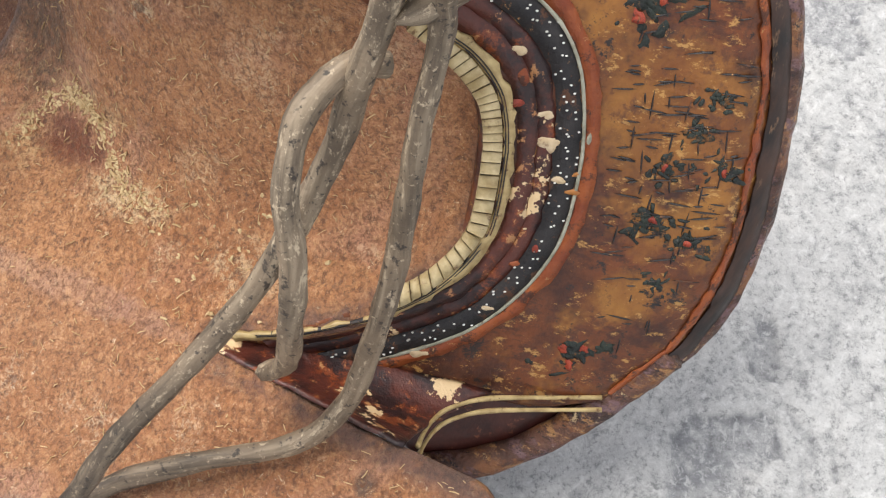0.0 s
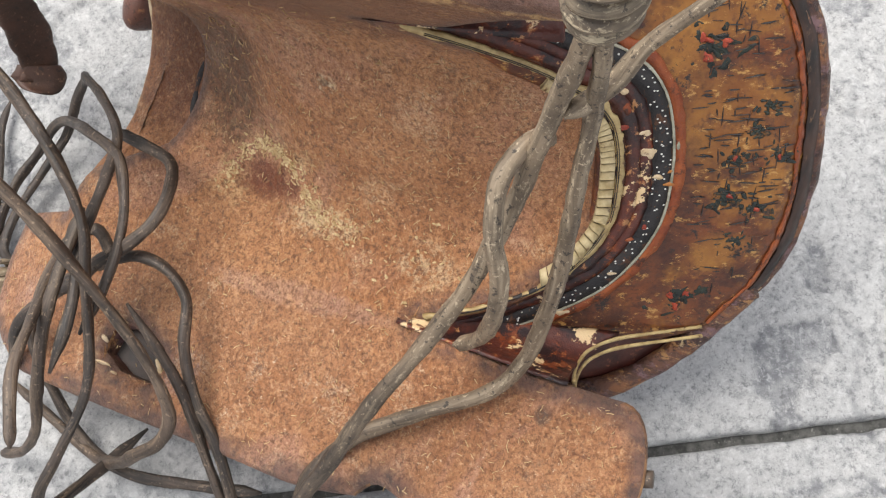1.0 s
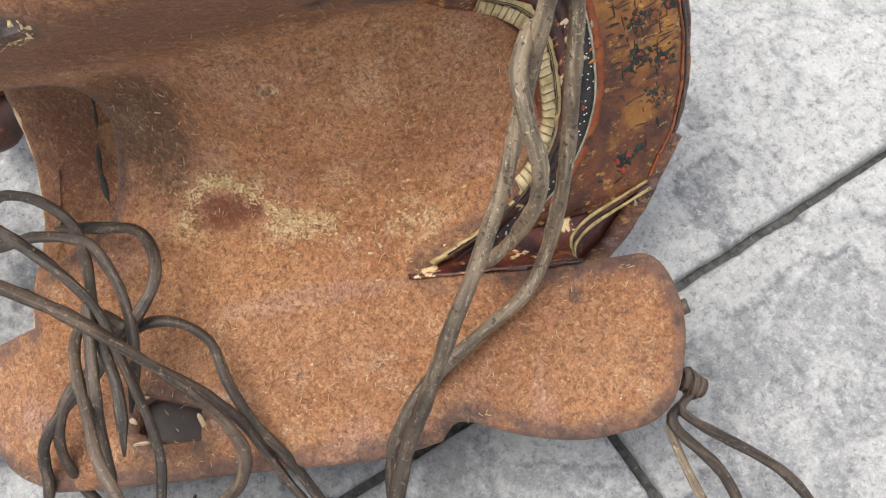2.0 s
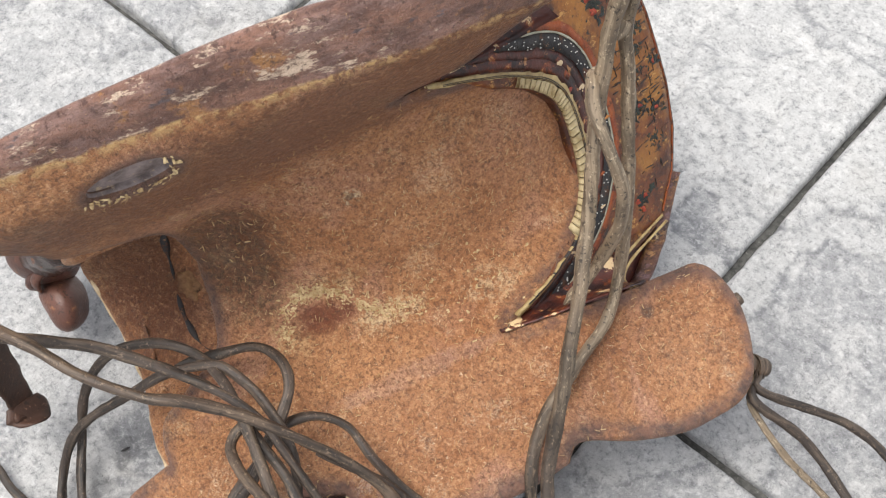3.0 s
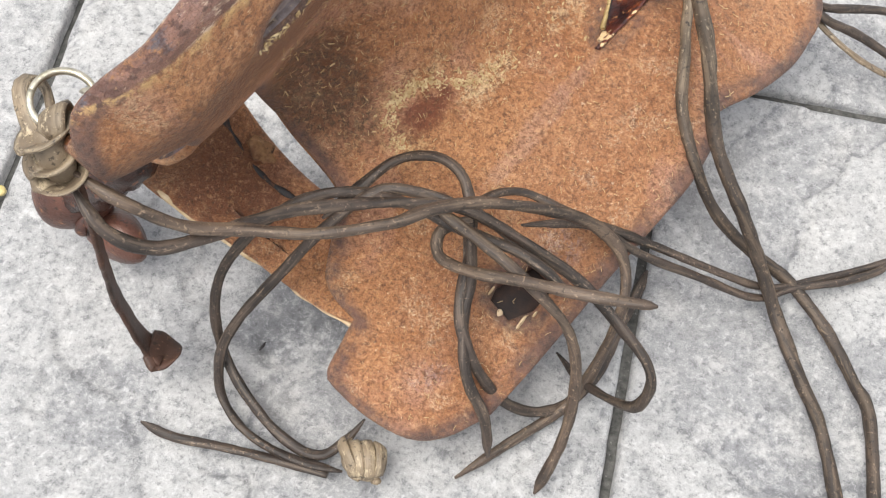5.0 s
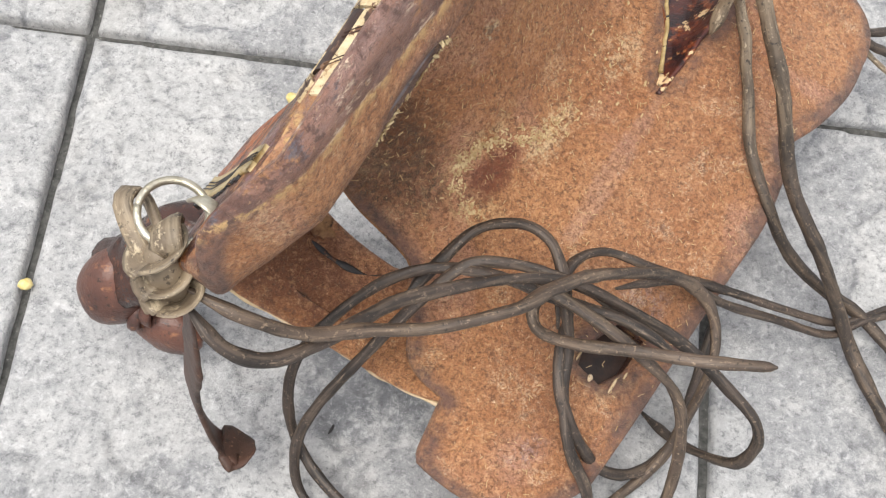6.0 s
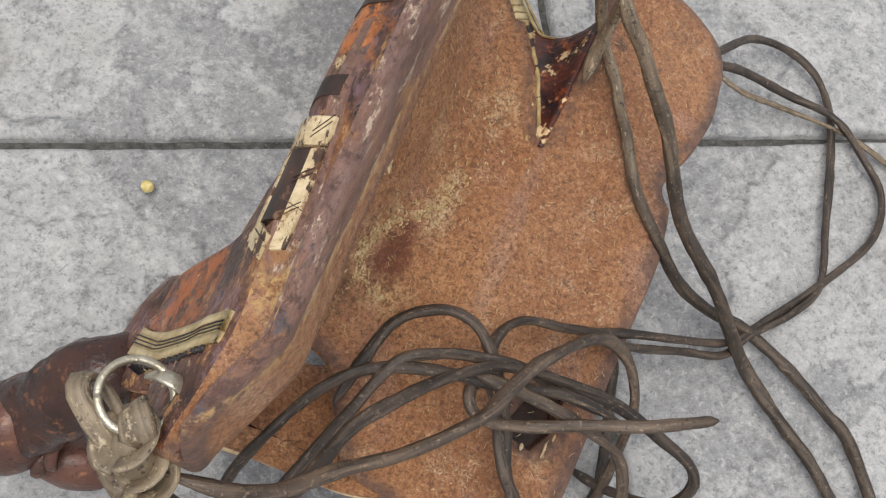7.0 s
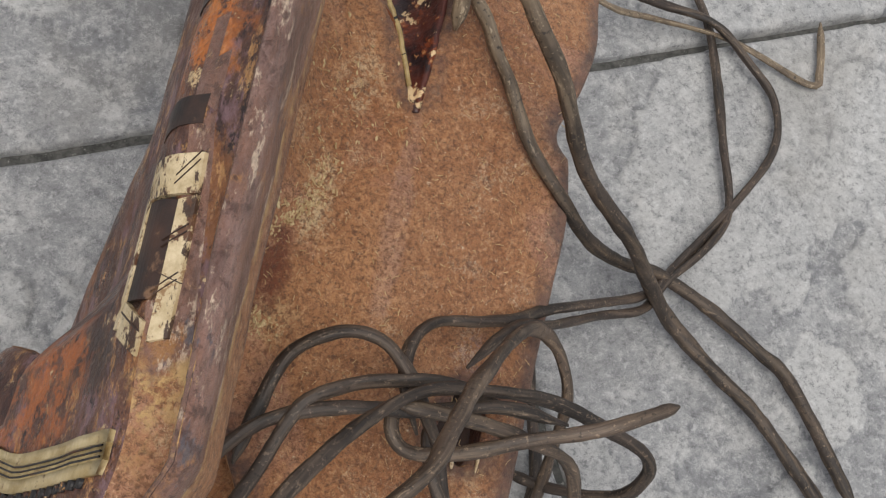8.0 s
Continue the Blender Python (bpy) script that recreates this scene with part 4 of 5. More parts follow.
# gilt lines along the foot of the bark face and the dark red side panels below
for side in (-1, 1):
    edge = [(0.034, 0.0775, 0.1036), (0.020, 0.0670, 0.1030), (0.0003, 0.0500, 0.1010), (-0.0096, 0.0400, 0.1030), (-0.0113, 0.0310, 0.1030), (-0.0105, 0.0220, 0.1035), (-0.0072, 0.0130, 0.1010)]
    for off in (0.0, 0.0040):
        part("gilt_line", sweep([P3(a + off * 0.3, u - off * 0.5, side * (w + off)) for a, u, w in edge], 0.0018, 0.0016, 0.003, 8, seed=4, wobble=0.2, sway=0.0), BONE_DARK, cantle, "thin gilt line")
    # the web of flaked wood between the arch and the board's lobe
    rows = []
    for t in np.linspace(0, 1, 26):
        at = [np.array([np.interp(t, (0, 0.45, 1), [c[k] for c in line]) for k in range(3)]) for line in (
            ((-0.094, -0.0005, 0.0812), (-0.050, 0.0265, 0.0885), (0.0, 0.0520, 0.1010)),
            ((-0.094, -0.0012, 0.0816), (-0.054, 0.0120, 0.0895), (-0.0108, 0.0270, 0.1035)),
            ((-0.094, -0.0020, 0.0820), (-0.050, -0.0030, 0.0850), (-0.0040, -0.0030, 0.0890)))]
        row = []
        for v in np.linspace(-1, 1, 15):
            q = at[0] * (v * (v - 1) / 2) + at[1] * (1 - v * v) + at[2] * (v * (v + 1) / 2)
            p = P3(q[0], q[1], side * q[2])
            row.append(p + (UP - ACROSS * side * 0.4) * (0.0008 * noise.noise(p * 160) + 0.0005))
        rows.append(row)
    verts, faces = [], []
    for back in (0, 1):
        for row in rows:
            verts += [p + (UP * 0.6 + ACROSS * side * -0.0 - AXIS * 0.1) * (0.005 * back) for p in row]
    n, m = 26, 15
    for r in range(n - 1):
        for c in range(m - 1):
            q = (r * m + c, r * m + c + 1, (r + 1) * m + c + 1, (r + 1) * m + c)
            faces += [q, tuple(k + n * m for k in reversed(q))]
    rim = [c for c in range(m)] + [r * m + m - 1 for r in range(1, n)] + [(n - 1) * m + c for c in range(m - 2, -1, -1)] + [r * m for r in range(n - 2, 0, -1)]
    faces += [(rim[(k + 1) % len(rim)], rim[k], rim[k] + n * m, rim[(k + 1) % len(rim)] + n * m) for k in range(len(rim))]
    part("web", (verts, faces), FLAKED, cantle, "dark red wood flaked to cream")
    panel = smooth_line([(0.050, 0.092), (0.020, 0.098), (-0.016, 0.098), (-0.030, 0.112), (-0.032, 0.136), (-0.004, 0.143), (0.019, 0.130), (0.038, 0.110)], 0.004, True) * (1, side)
    deeper = lambda a, w: (cantle_at(a, w)[0] + UP * 0.010, cantle_at(a, w)[1])
    part("side_panel", slab_from(panel, [], deeper, lambda a, w, d: 0.016, 0.003, 0.006, None, 0.0006), MAROON, cantle, "dark maroon hollow panel at the foot of the cantle")
    lip = [P3(a, 0.057 + 0.6 * a + 0.006, w * side) for a, w in ((0.052, 0.086), (0.040, 0.102), (0.016, 0.128), (-0.006, 0.142), (-0.03, 0.146))]
    part("panel_lip", sweep(lip, 0.012, 0.010, 0.004, 10, seed=4), LACQUER, cantle, "dark rounded lip under the panel")


def flower(a, w, size, seed, heads=3):
    """A painted posy: dark green leaves round red blossoms, in thick paint."""
    rd = random.Random(seed)
    verts, faces = [], []

    def add(g):
        nonlocal verts, faces
        faces += [tuple(i + len(verts) for i in f) for f in g[1]]
        verts += g[0]

    for k in range(26):
        t, r = rd.uniform(0, 6.28), size * min(abs(rd.gauss(0, 0.55)), 1.15)
        p, nn = cantle_at(a + r * math.cos(t), w + r * math.sin(t) * 0.9)
        t += rd.uniform(-1.2, 1.2)
        d = AXIS * math.cos(t) * 0.857 + UP * math.cos(t) * 0.514 + ACROSS * math.sin(t)
        d = (d - nn * d.dot(nn)).normalized()
        add(blob(p, (size * rd.uniform(0.10, 0.36), size * rd.uniform(0.06, 0.17), 0.00045), (d, nn.cross(d), nn), 0.9, k + seed * 7, 620, 10, 6))
    leaf = part("painted_foliage", (verts, faces), GREEN, cantle, "dark green painted leaves")
    for k in range(heads):
        t = 6.28 * k / heads + rd.uniform(0, 1)
        r = size * (0.38 if heads > 1 else 0)
        p, nn = cantle_at(a + r * math.cos(t), w + r * math.sin(t))
        part("painted_blossom", blob(p, (size * 0.24, size * 0.21, 0.0007), (AXIS, nn.cross(AXIS), nn), 0.9, k + seed, 520, 16, 8), RED, leaf, "red painted blossom")


for a, w, s, seed, heads in ((0.030, 0.0536, 0.014, 1, 3), (0.051, 0.009, 0.007, 2, 0), (0.0405, -0.025, 0.010, 3, 1), (0.0595, -0.006, 0.008, 4, 1), (0.0423, -0.0047, 0.008, 9, 1), (0.022, -0.082, 0.011, 5, 3),
                             (0.046, -0.052, 0.006, 6, 0), (0.055, 0.021, 0.007, 7, 0), (0.052, -0.034, 0.008, 8, 1)):
    flower(a, w, s, seed, heads)

# short dark cracks in the bark
verts, faces = [], []
rd = random.Random(12)
for k in range(190):
    a, w = rd.uniform(0.028, 0.062), rd.uniform(-0.085, 0.085)
    if a + 0.00004 > 0.066 - 8.0 * max(abs(w) - 0.02, 0) ** 2 or a < 0.027 - 3.0 * w * w:
        continue
    ln, turn = rd.uniform(0.0015, 0.0055), rd.choice((0, 0, 0, 1.5)) + rd.uniform(-0.25, 0.25)
    p, nn = cantle_at(a, w)
    d = (AXIS * math.cos(turn) * 0.857 + UP * math.cos(turn) * 0.514 + ACROSS * math.sin(turn)).normalized()
    g = blob(p, (ln, 0.00035, 0.0006), (d, nn.cross(d), nn), 0.3, k, 300, 6, 4)
    faces += [tuple(i + len(verts) for i in f) for f in g[1]]
    verts += g[0]
tagged(part("crack_pattern", (verts, faces), BLACK, cantle, "short dark cracks across the bark"), kind="stuff")

# ---- pommel ----
neck = [P3(-0.286, 0.102, 0.030), P3(-0.304, 0.108, 0.034), P3(-0.320, 0.126, 0.028), P3(-0.334, 0.150, 0.016), P3(-0.341, 0.168, 0.010)]
part("pommel_neck", sweep(neck, 0.040, 0.034, 0.004, 18, (0.35, 0), seed=3, wobble=0.04, sway=0.2), NECK, saddle, "near-black glossy lacquered neck")
part("pommel_head", blob((-0.331, -0.193, 0.056), (0.027, 0.021, 0.029), (Vector((0.55, 0.83, 0)), Vector((-0.83, 0.55, 0)), Vector((0, 0, 1))), 0.16, 2, 34), KNOB, saddle, "smooth rounded brown pommel head")
part("pommel_lip", blob((-0.309, -0.205, 0.030), (0.024, 0.014, 0.018), (Vector((0.86, -0.3, 0.1)).normalized(), Vector((0.3, 0.86, 0)).normalized(), Vector((0, 0, 1))), 0.25, 5, 45), KNOB, saddle, "curled lower lip of the pommel")
for k, (p, q) in enumerate((((-0.316, -0.204, 0.062), (-0.322, -0.214, 0.040)), ((-0.311, -0.200, 0.070), (-0.314, -0.214, 0.046)))):
    part("pommel_crease", sweep([p, (Vector(p) + Vector(q)) / 2 + Vector((-0.003, -0.006, 0.001)), q], 0.007, 0.006, 0.002, 8, (0.4, 0.4), seed=k + 2), KNOB, saddle, "worn crease beside the head")

# ---- bone inlay on the outer side of the standing board ----
def inlay(name, a0, a1, w0, w1, material, label, slant=0.0, height=0.0012):
    """A flat piece let into the outer side; it follows the surface and the slant of the inlaid panel."""
    n, m = max(int(abs(a1 - a0) / 0.003), 1) + 1, max(int((w1 - w0) / 0.002), 1) + 1
    verts, faces = [], []
    for h in (height, -0.0008):
        for a in np.linspace(a0, a1, n):
            for w in np.linspace(w0, w1, m):
                p, nn = outside_at(a + 0.003 + slant * (w - w0), 0.1118 + 0.84 * (w - 0.129) + 0.08 * (a + 0.217))
                verts.append(p + nn * h)
    for r in range(n - 1):
        for c in range(m - 1):
            q = (r * m + c, r * m + c + 1, (r + 1) * m + c + 1, (r + 1) * m + c)
            faces += [q, tuple(k + n * m for k in reversed(q))]
    ring = [c for c in range(m)] + [r * m + m - 1 for r in range(1, n)] + [(n - 1) * m + c for c in range(m - 2, -1, -1)] + [r * m for r in range(n - 2, 0, -1)]
    faces += [(ring[(k + 1) % len(ring)], ring[k], ring[k] + n * m, ring[(k + 1) % len(ring)] + n * m) for k in range(len(ring))]
    bm = bmesh.new()
    vs = [bm.verts.new(v) for v in verts]
    for f in faces:
        bm.faces.new([vs[k] for k in f])
    part(name, bm, material, saddle, label, False)


inlay("bone_inlay", -0.217, -0.266, 0.1290, 0.1312, SPLITBONE, "narrow strip of bone inlay")
inlay("bone_inlay", -0.229, -0.270, 0.1478, 0.1540, SPLITBONE, "pale bone inlay strip scored with lines", 0.3)
inlay("bone_inlay", -0.217, -0.2290, 0.1318, 0.1540, SPLITBONE, "pale bone inlay block", 0.1)
inlay("bone_inlay", -0.258, -0.268, 0.1318, 0.1444, SPLITBONE, "pale bone inlay triangle", -0.5)
inlay("dark_inlay", -0.2290, -0.258, 0.1320, 0.1472, RIMBLACK, "dark panel framed by bone", 0.0, 0.0006)
for a0, slope in ((-0.222, 1.3), (-0.2245, 1.3), (-0.241, 0.9), (-0.243, 0.9), (-0.250, -0.4), (-0.256, 1.1), (-0.258, 1.1)):
    inlay("scored_line", a0, a0 - 0.0003, 0.1452, 0.1536, RIMBLACK, "scored dark line", slope * 0.7, 0.0015)
inlay("scored_line", -0.261, -0.2615, 0.1320, 0.1442, RIMBLACK, "scored dark line", -0.5, 0.0015)
inlay("black_band", -0.200, -0.209, 0.120, 0.150, RIMBLACK, "worn black band across the board", 0.1, 0.0004)
inlay("black_band", -0.158, -0.166, 0.118, 0.150, RIMBLACK, "worn black band across the board", 0.1, 0.0004)
for w0, w1, m, lab in ((0, 0.0036, BONE, "pale bone strip"), (0.0036, 0.0085, BONE_DARK, "grey-green scored strip"), (0.0085, 0.0125, BONE, "chipped pale bone strip")):
    rows = np.linspace(0.118, 0.050, 18)
    la = np.array([(-0.291 - w0 - 0.20 * (0.121 - w), w) for w in rows])
    lb = np.array([(-0.291 - w1 - 0.20 * (0.121 - w), w) for w in rows])
    up = lambda a, w: (outside_at(a, w)[0], -outside_at(a, w)[1])
    part("bone_strip", strip(la, lb, up, 0.0018), m, saddle, lab)
for w0 in (0.0042, 0.0058, 0.0074):
    rows = np.linspace(0.117, 0.052, 18)
    la = np.array([(-0.291 - w0 - 0.20 * (0.121 - w), w) for w in rows])
    part("scored_line", strip(la, la + (-0.0005, 0), up, 0.0022), BLACK, saddle, "scored dark line")
for k in range(18):
    w = 0.112 - 0.0033 * k
    a = -0.3038 - 0.20 * (0.121 - w)
    la = np.array([(a, w), (a - 0.0028, w + 0.0004)])
    part("dentil", strip(la, la + (0, -0.0019), up, 0.0012), BLACK, saddle)

# ---- straw fibres stuck to the hide ----
verts, faces = [], []
rd = random.Random(77)
CRUST = smooth_line([(-0.214, -0.052), (-0.208, -0.042), (-0.195, -0.034), (-0.176, -0.036), (-0.162, -0.049), (-0.148, -0.056), (-0.130, -0.058)], 0.001)
for k in range(1500):
    if k < 70:
        a, w = CRUST[rd.randrange(len(CRUST))] + (rd.gauss(0, 0.0035), rd.gauss(0, 0.003))
    elif k < 90:
        a, w = rd.gauss(-0.215, 0.015), rd.gauss(0.0, 0.018)
    elif k < 105:
        a, w = rd.gauss(-0.240, 0.012), 0.102 + rd.gauss(0, 0.002)
    elif k < 150:
        a, w = rd.gauss(-0.10, 0.03), rd.gauss(-0.03, 0.03)
    else:
        a, w = rd.uniform(-0.33, 0.03), rd.uniform(-0.135, 0.075)
    if a > -0.09 - 0.6 * (0.08 - abs(w)) * 0 and abs(w) < 0.09 and a > -0.02 - abs(w) * 0.8 or a < -0.24 and abs(w) < 0.09:
        continue
    p, nn = hollow_at(a, w)
    d = Vector((rd.uniform(-1, 1), rd.uniform(-1, 1), rd.uniform(-1, 1)))
    d = (d - nn * d.dot(nn)).normalized()
    s = nn.cross(d)
    ln, bend = rd.uniform(0.0006, 0.0019), rd.uniform(-0.15, 0.15)
    pts = [p - nn * 0.0003 + d * (ln * q) + s * (bend * ln * q * q) - nn * (0.0008 * (q + 1) * rd.random()) for q in (-1, 0, 1)]
    r = rd.uniform(0.00025, 0.00050) if k < 90 else rd.uniform(0.00012, 0.00026)
    ln *= 0.55 if k < 90 else 0.30
    for q in pts:
        verts += [q + s * r, q - s * r * 0.5 - nn * r, q - s * r * 0.5 + nn * r]
    b = len(verts) - 9
    for i in (0, 3):
        for j in range(3):
            m = (j + 1) % 3
            faces.append((b + i + j, b + i + m, b + i + 3 + m, b + i + 3 + j))
crust_v, crust_f = [], []
SLOT_RIM = smooth_line([(-0.258, 0.112), (-0.245, 0.105), (-0.222, 0.104), (-0.210, 0.110), (-0.214, 0.120)], 0.001)
rd = random.Random(91)
for k in range(700):
    if 380 <= k < 520:
        continue
    k = k if k < 380 else k - 140 if k < 620 else k % 380
    a, w = CRUST[rd.randrange(len(CRUST))] + (rd.gauss(0, 0.0030), rd.gauss(0, 0.0022))
    if k > 430:
        a, w = SLOT_RIM[rd.randrange(len(SLOT_RIM))] + (rd.gauss(0, 0.0022), -abs(rd.gauss(0, 0.0022)))
    elif k > 380:
        a, w = rd.gauss(-0.10, 0.016), rd.gauss(-0.060, 0.010)
    p, nn = hollow_at(a, w)
    d = (AXIS * math.cos(k * 2.4) + ACROSS * math.sin(k * 2.4)).normalized()
    r = rd.uniform(0.0003, 0.0011) * (1.2 if k > 430 else 1)
    g = blob(p, (r * rd.uniform(1.0, 2.2), r * 0.8, r * 0.5), (d, nn.cross(d).normalized(), nn), 0.9, k, 900, 7, 5)
    crust_f += [tuple(i + len(crust_v) for i in f) for f in g[1]]
    crust_v += g[0]
tagged(part("dried_crust", (crust_v, crust_f), CRUSTY, saddle, "pale dried crust round the bald patch"), kind="stuff")
tagged(part("loose_straw", (verts, faces), STRAW, saddle, "pale straw fibres stuck to the hide"), kind="stuff")

# ---- thongs ----
def thong(label, points, material=THONG, wide=0.0085, thick=0.0062, taper=(0.05, 0.05), seed=1, name="leather_thong"):
    ob = lone(name, sweep(points, wide * 0.72, thick * 0.78, 0.0035, 10, taper, 6.0, seed), material, label, "thong", "thongs tied to the saddle")
    strand_of(ob.data, 10, 0.0035, seed)


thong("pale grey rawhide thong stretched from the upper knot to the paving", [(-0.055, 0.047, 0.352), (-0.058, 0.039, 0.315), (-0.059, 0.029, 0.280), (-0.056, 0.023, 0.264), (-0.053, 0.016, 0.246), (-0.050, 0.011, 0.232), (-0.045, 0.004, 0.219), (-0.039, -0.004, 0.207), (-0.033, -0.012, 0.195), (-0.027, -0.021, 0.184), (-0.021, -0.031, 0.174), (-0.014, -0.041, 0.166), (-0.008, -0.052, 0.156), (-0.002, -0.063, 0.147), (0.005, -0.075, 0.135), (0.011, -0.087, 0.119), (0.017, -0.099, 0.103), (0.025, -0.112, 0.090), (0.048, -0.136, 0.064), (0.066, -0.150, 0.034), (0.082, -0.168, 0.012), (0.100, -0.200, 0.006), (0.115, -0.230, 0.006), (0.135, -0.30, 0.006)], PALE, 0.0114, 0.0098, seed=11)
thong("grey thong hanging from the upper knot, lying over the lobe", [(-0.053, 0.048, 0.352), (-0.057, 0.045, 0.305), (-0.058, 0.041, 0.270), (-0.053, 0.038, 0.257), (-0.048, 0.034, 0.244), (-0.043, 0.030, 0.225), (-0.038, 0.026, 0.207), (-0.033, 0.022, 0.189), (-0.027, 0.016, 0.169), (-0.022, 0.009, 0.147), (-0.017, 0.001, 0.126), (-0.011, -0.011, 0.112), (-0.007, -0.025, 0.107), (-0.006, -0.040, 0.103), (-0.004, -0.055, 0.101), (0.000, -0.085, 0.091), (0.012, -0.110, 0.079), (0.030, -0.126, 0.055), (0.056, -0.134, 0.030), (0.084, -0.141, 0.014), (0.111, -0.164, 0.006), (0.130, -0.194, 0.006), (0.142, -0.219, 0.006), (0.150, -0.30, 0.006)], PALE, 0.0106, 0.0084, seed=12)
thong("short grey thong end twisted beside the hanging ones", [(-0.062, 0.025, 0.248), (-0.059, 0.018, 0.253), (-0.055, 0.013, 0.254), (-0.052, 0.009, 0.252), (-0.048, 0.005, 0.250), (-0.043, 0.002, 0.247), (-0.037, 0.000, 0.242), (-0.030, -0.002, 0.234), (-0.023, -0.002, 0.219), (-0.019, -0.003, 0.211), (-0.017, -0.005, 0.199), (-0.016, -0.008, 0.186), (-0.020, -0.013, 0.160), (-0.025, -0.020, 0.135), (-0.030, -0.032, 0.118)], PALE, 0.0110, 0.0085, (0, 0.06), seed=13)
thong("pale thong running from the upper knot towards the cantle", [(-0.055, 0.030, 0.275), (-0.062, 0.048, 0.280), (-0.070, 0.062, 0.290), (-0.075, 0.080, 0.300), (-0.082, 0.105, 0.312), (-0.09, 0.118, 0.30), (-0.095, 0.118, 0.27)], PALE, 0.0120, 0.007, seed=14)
thong("brown thong from the pommel knot looping over the board", [(-0.2660, -0.2680, 0.2320), (-0.241, -0.275, 0.225), (-0.218, -0.271, 0.205), (-0.194, -0.262, 0.195), (-0.164, -0.255, 0.190), (-0.131, -0.242, 0.190), (-0.116, -0.229, 0.185), (-0.092, -0.209, 0.165), (-0.050, -0.183, 0.120), (-0.026, -0.177, 0.090), (-0.015, -0.186, 0.075), (-0.013, -0.204, 0.062), (-0.018, -0.222, 0.035), (-0.030, -0.245, 0.012), (-0.060, -0.275, 0.008), (-0.085, -0.300, 0.006)], TAN, 0.010, 0.007, seed=15)
thong("grey-brown thong from the pommel knot to a loose loop", [(-0.2670, -0.2710, 0.2270), (-0.249, -0.285, 0.215), (-0.230, -0.282, 0.200), (-0.207, -0.264, 0.190), (-0.184, -0.238, 0.172), (-0.161, -0.223, 0.160), (-0.135, -0.210, 0.150), (-0.107, -0.202, 0.140), (-0.082, -0.204, 0.130), (-0.040, -0.212, 0.105), (-0.009, -0.232, 0.092), (0.004, -0.243, 0.085), (0.008, -0.250, 0.070), (0.002, -0.252, 0.045), (-0.022, -0.235, 0.020), (-0.042, -0.215, 0.010)], THONG, 0.0095, 0.0065, seed=16)
thong("dark thong over the board and down to the paving", [(-0.042, -0.226, 0.118), (-0.071, -0.213, 0.125), (-0.105, -0.207, 0.128), (-0.136, -0.197, 0.125), (-0.165, -0.193, 0.118), (-0.190, -0.202, 0.115), (-0.213, -0.217, 0.100), (-0.231, -0.230, 0.070), (-0.235, -0.245, 0.045), (-0.228, -0.261, 0.020), (-0.210, -0.280, 0.010), (-0.185, -0.298, 0.007), (-0.163, -0.304, 0.007), (-0.149, -0.292, 0.010), (-0.141, -0.281, 0.018)], THONG, 0.0085, 0.006, seed=17)
thong("dark thong crossing the board edge in a wide bow", [(-0.062, -0.214, 0.112), (-0.085, -0.198, 0.119), (-0.110, -0.190, 0.120), (-0.130, -0.188, 0.122), (-0.152, -0.192, 0.122), (-0.175, -0.212, 0.110), (-0.197, -0.229, 0.080), (-0.219, -0.249, 0.050), (-0.228, -0.265, 0.030), (-0.225, -0.282, 0.010), (-0.206, -0.299, 0.006), (-0.176, -0.309, 0.007), (-0.147, -0.311, 0.010)], THONG, 0.0085, 0.006, seed=18)
thong("loose thong end lying on the paving", [(-0.267, -0.305, 0.004), (-0.247, -0.310, 0.005), (-0.218, -0.310, 0.005), (-0.187, -0.311, 0.006), (-0.155, -0.314, 0.008)], THONG, 0.0080, 0.0052, (0.10, 0), seed=19)
thong("dark thong loop standing up from the board", [(-0.180, -0.203, 0.100), (-0.165, -0.184, 0.105), (-0.148, -0.167, 0.113), (-0.127, -0.165, 0.122), (-0.111, -0.173, 0.123), (-0.102, -0.190, 0.118), (-0.099, -0.205, 0.112), (-0.095, -0.221, 0.100), (-0.095, -0.240, 0.088), (-0.088, -0.264, 0.072), (-0.075, -0.276, 0.048), (-0.069, -0.290, 0.025)], THONG, 0.009, 0.0065, seed=20)
thong("long dark thong bowed out over the paving to the lobe", [(-0.101, -0.210, 0.098), (-0.102, -0.189, 0.107), (-0.094, -0.173, 0.106), (-0.078, -0.164, 0.100), (-0.055, -0.167, 0.095), (-0.032, -0.166, 0.082), (-0.009, -0.160, 0.064), (0.030, -0.156, 0.040), (0.069, -0.152, 0.020), (0.096, -0.139, 0.010), (0.137, -0.117, 0.006), (0.189, -0.083, 0.006), (0.206, -0.051, 0.006), (0.199, -0.023, 0.008), (0.183, 0.005, 0.013), (0.152, 0.021, 0.016), (0.112, 0.027, 0.036), (0.079, 0.014, 0.066), (0.071, 0.028, 0.064), (0.067, 0.034, 0.062)], THONG, 0.0085, 0.006, seed=21)
thong("dark thong running beside the board and back to the lobe", [(-0.075, -0.190, 0.112), (-0.039, -0.172, 0.092), (-0.006, -0.167, 0.060), (0.031, -0.161, 0.034), (0.066, -0.159, 0.018), (0.087, -0.146, 0.013), (0.122, -0.131, 0.009), (0.147, -0.111, 0.006), (0.161, -0.070, 0.006), (0.174, -0.030, 0.006), (0.184, 0.010, 0.006), (0.181, 0.041, 0.007), (0.163, 0.059, 0.011), (0.127, 0.056, 0.030), (0.079, 0.022, 0.066), (0.072, 0.031, 0.064), (0.067, 0.036, 0.062)], THONG, 0.008, 0.006, seed=22)
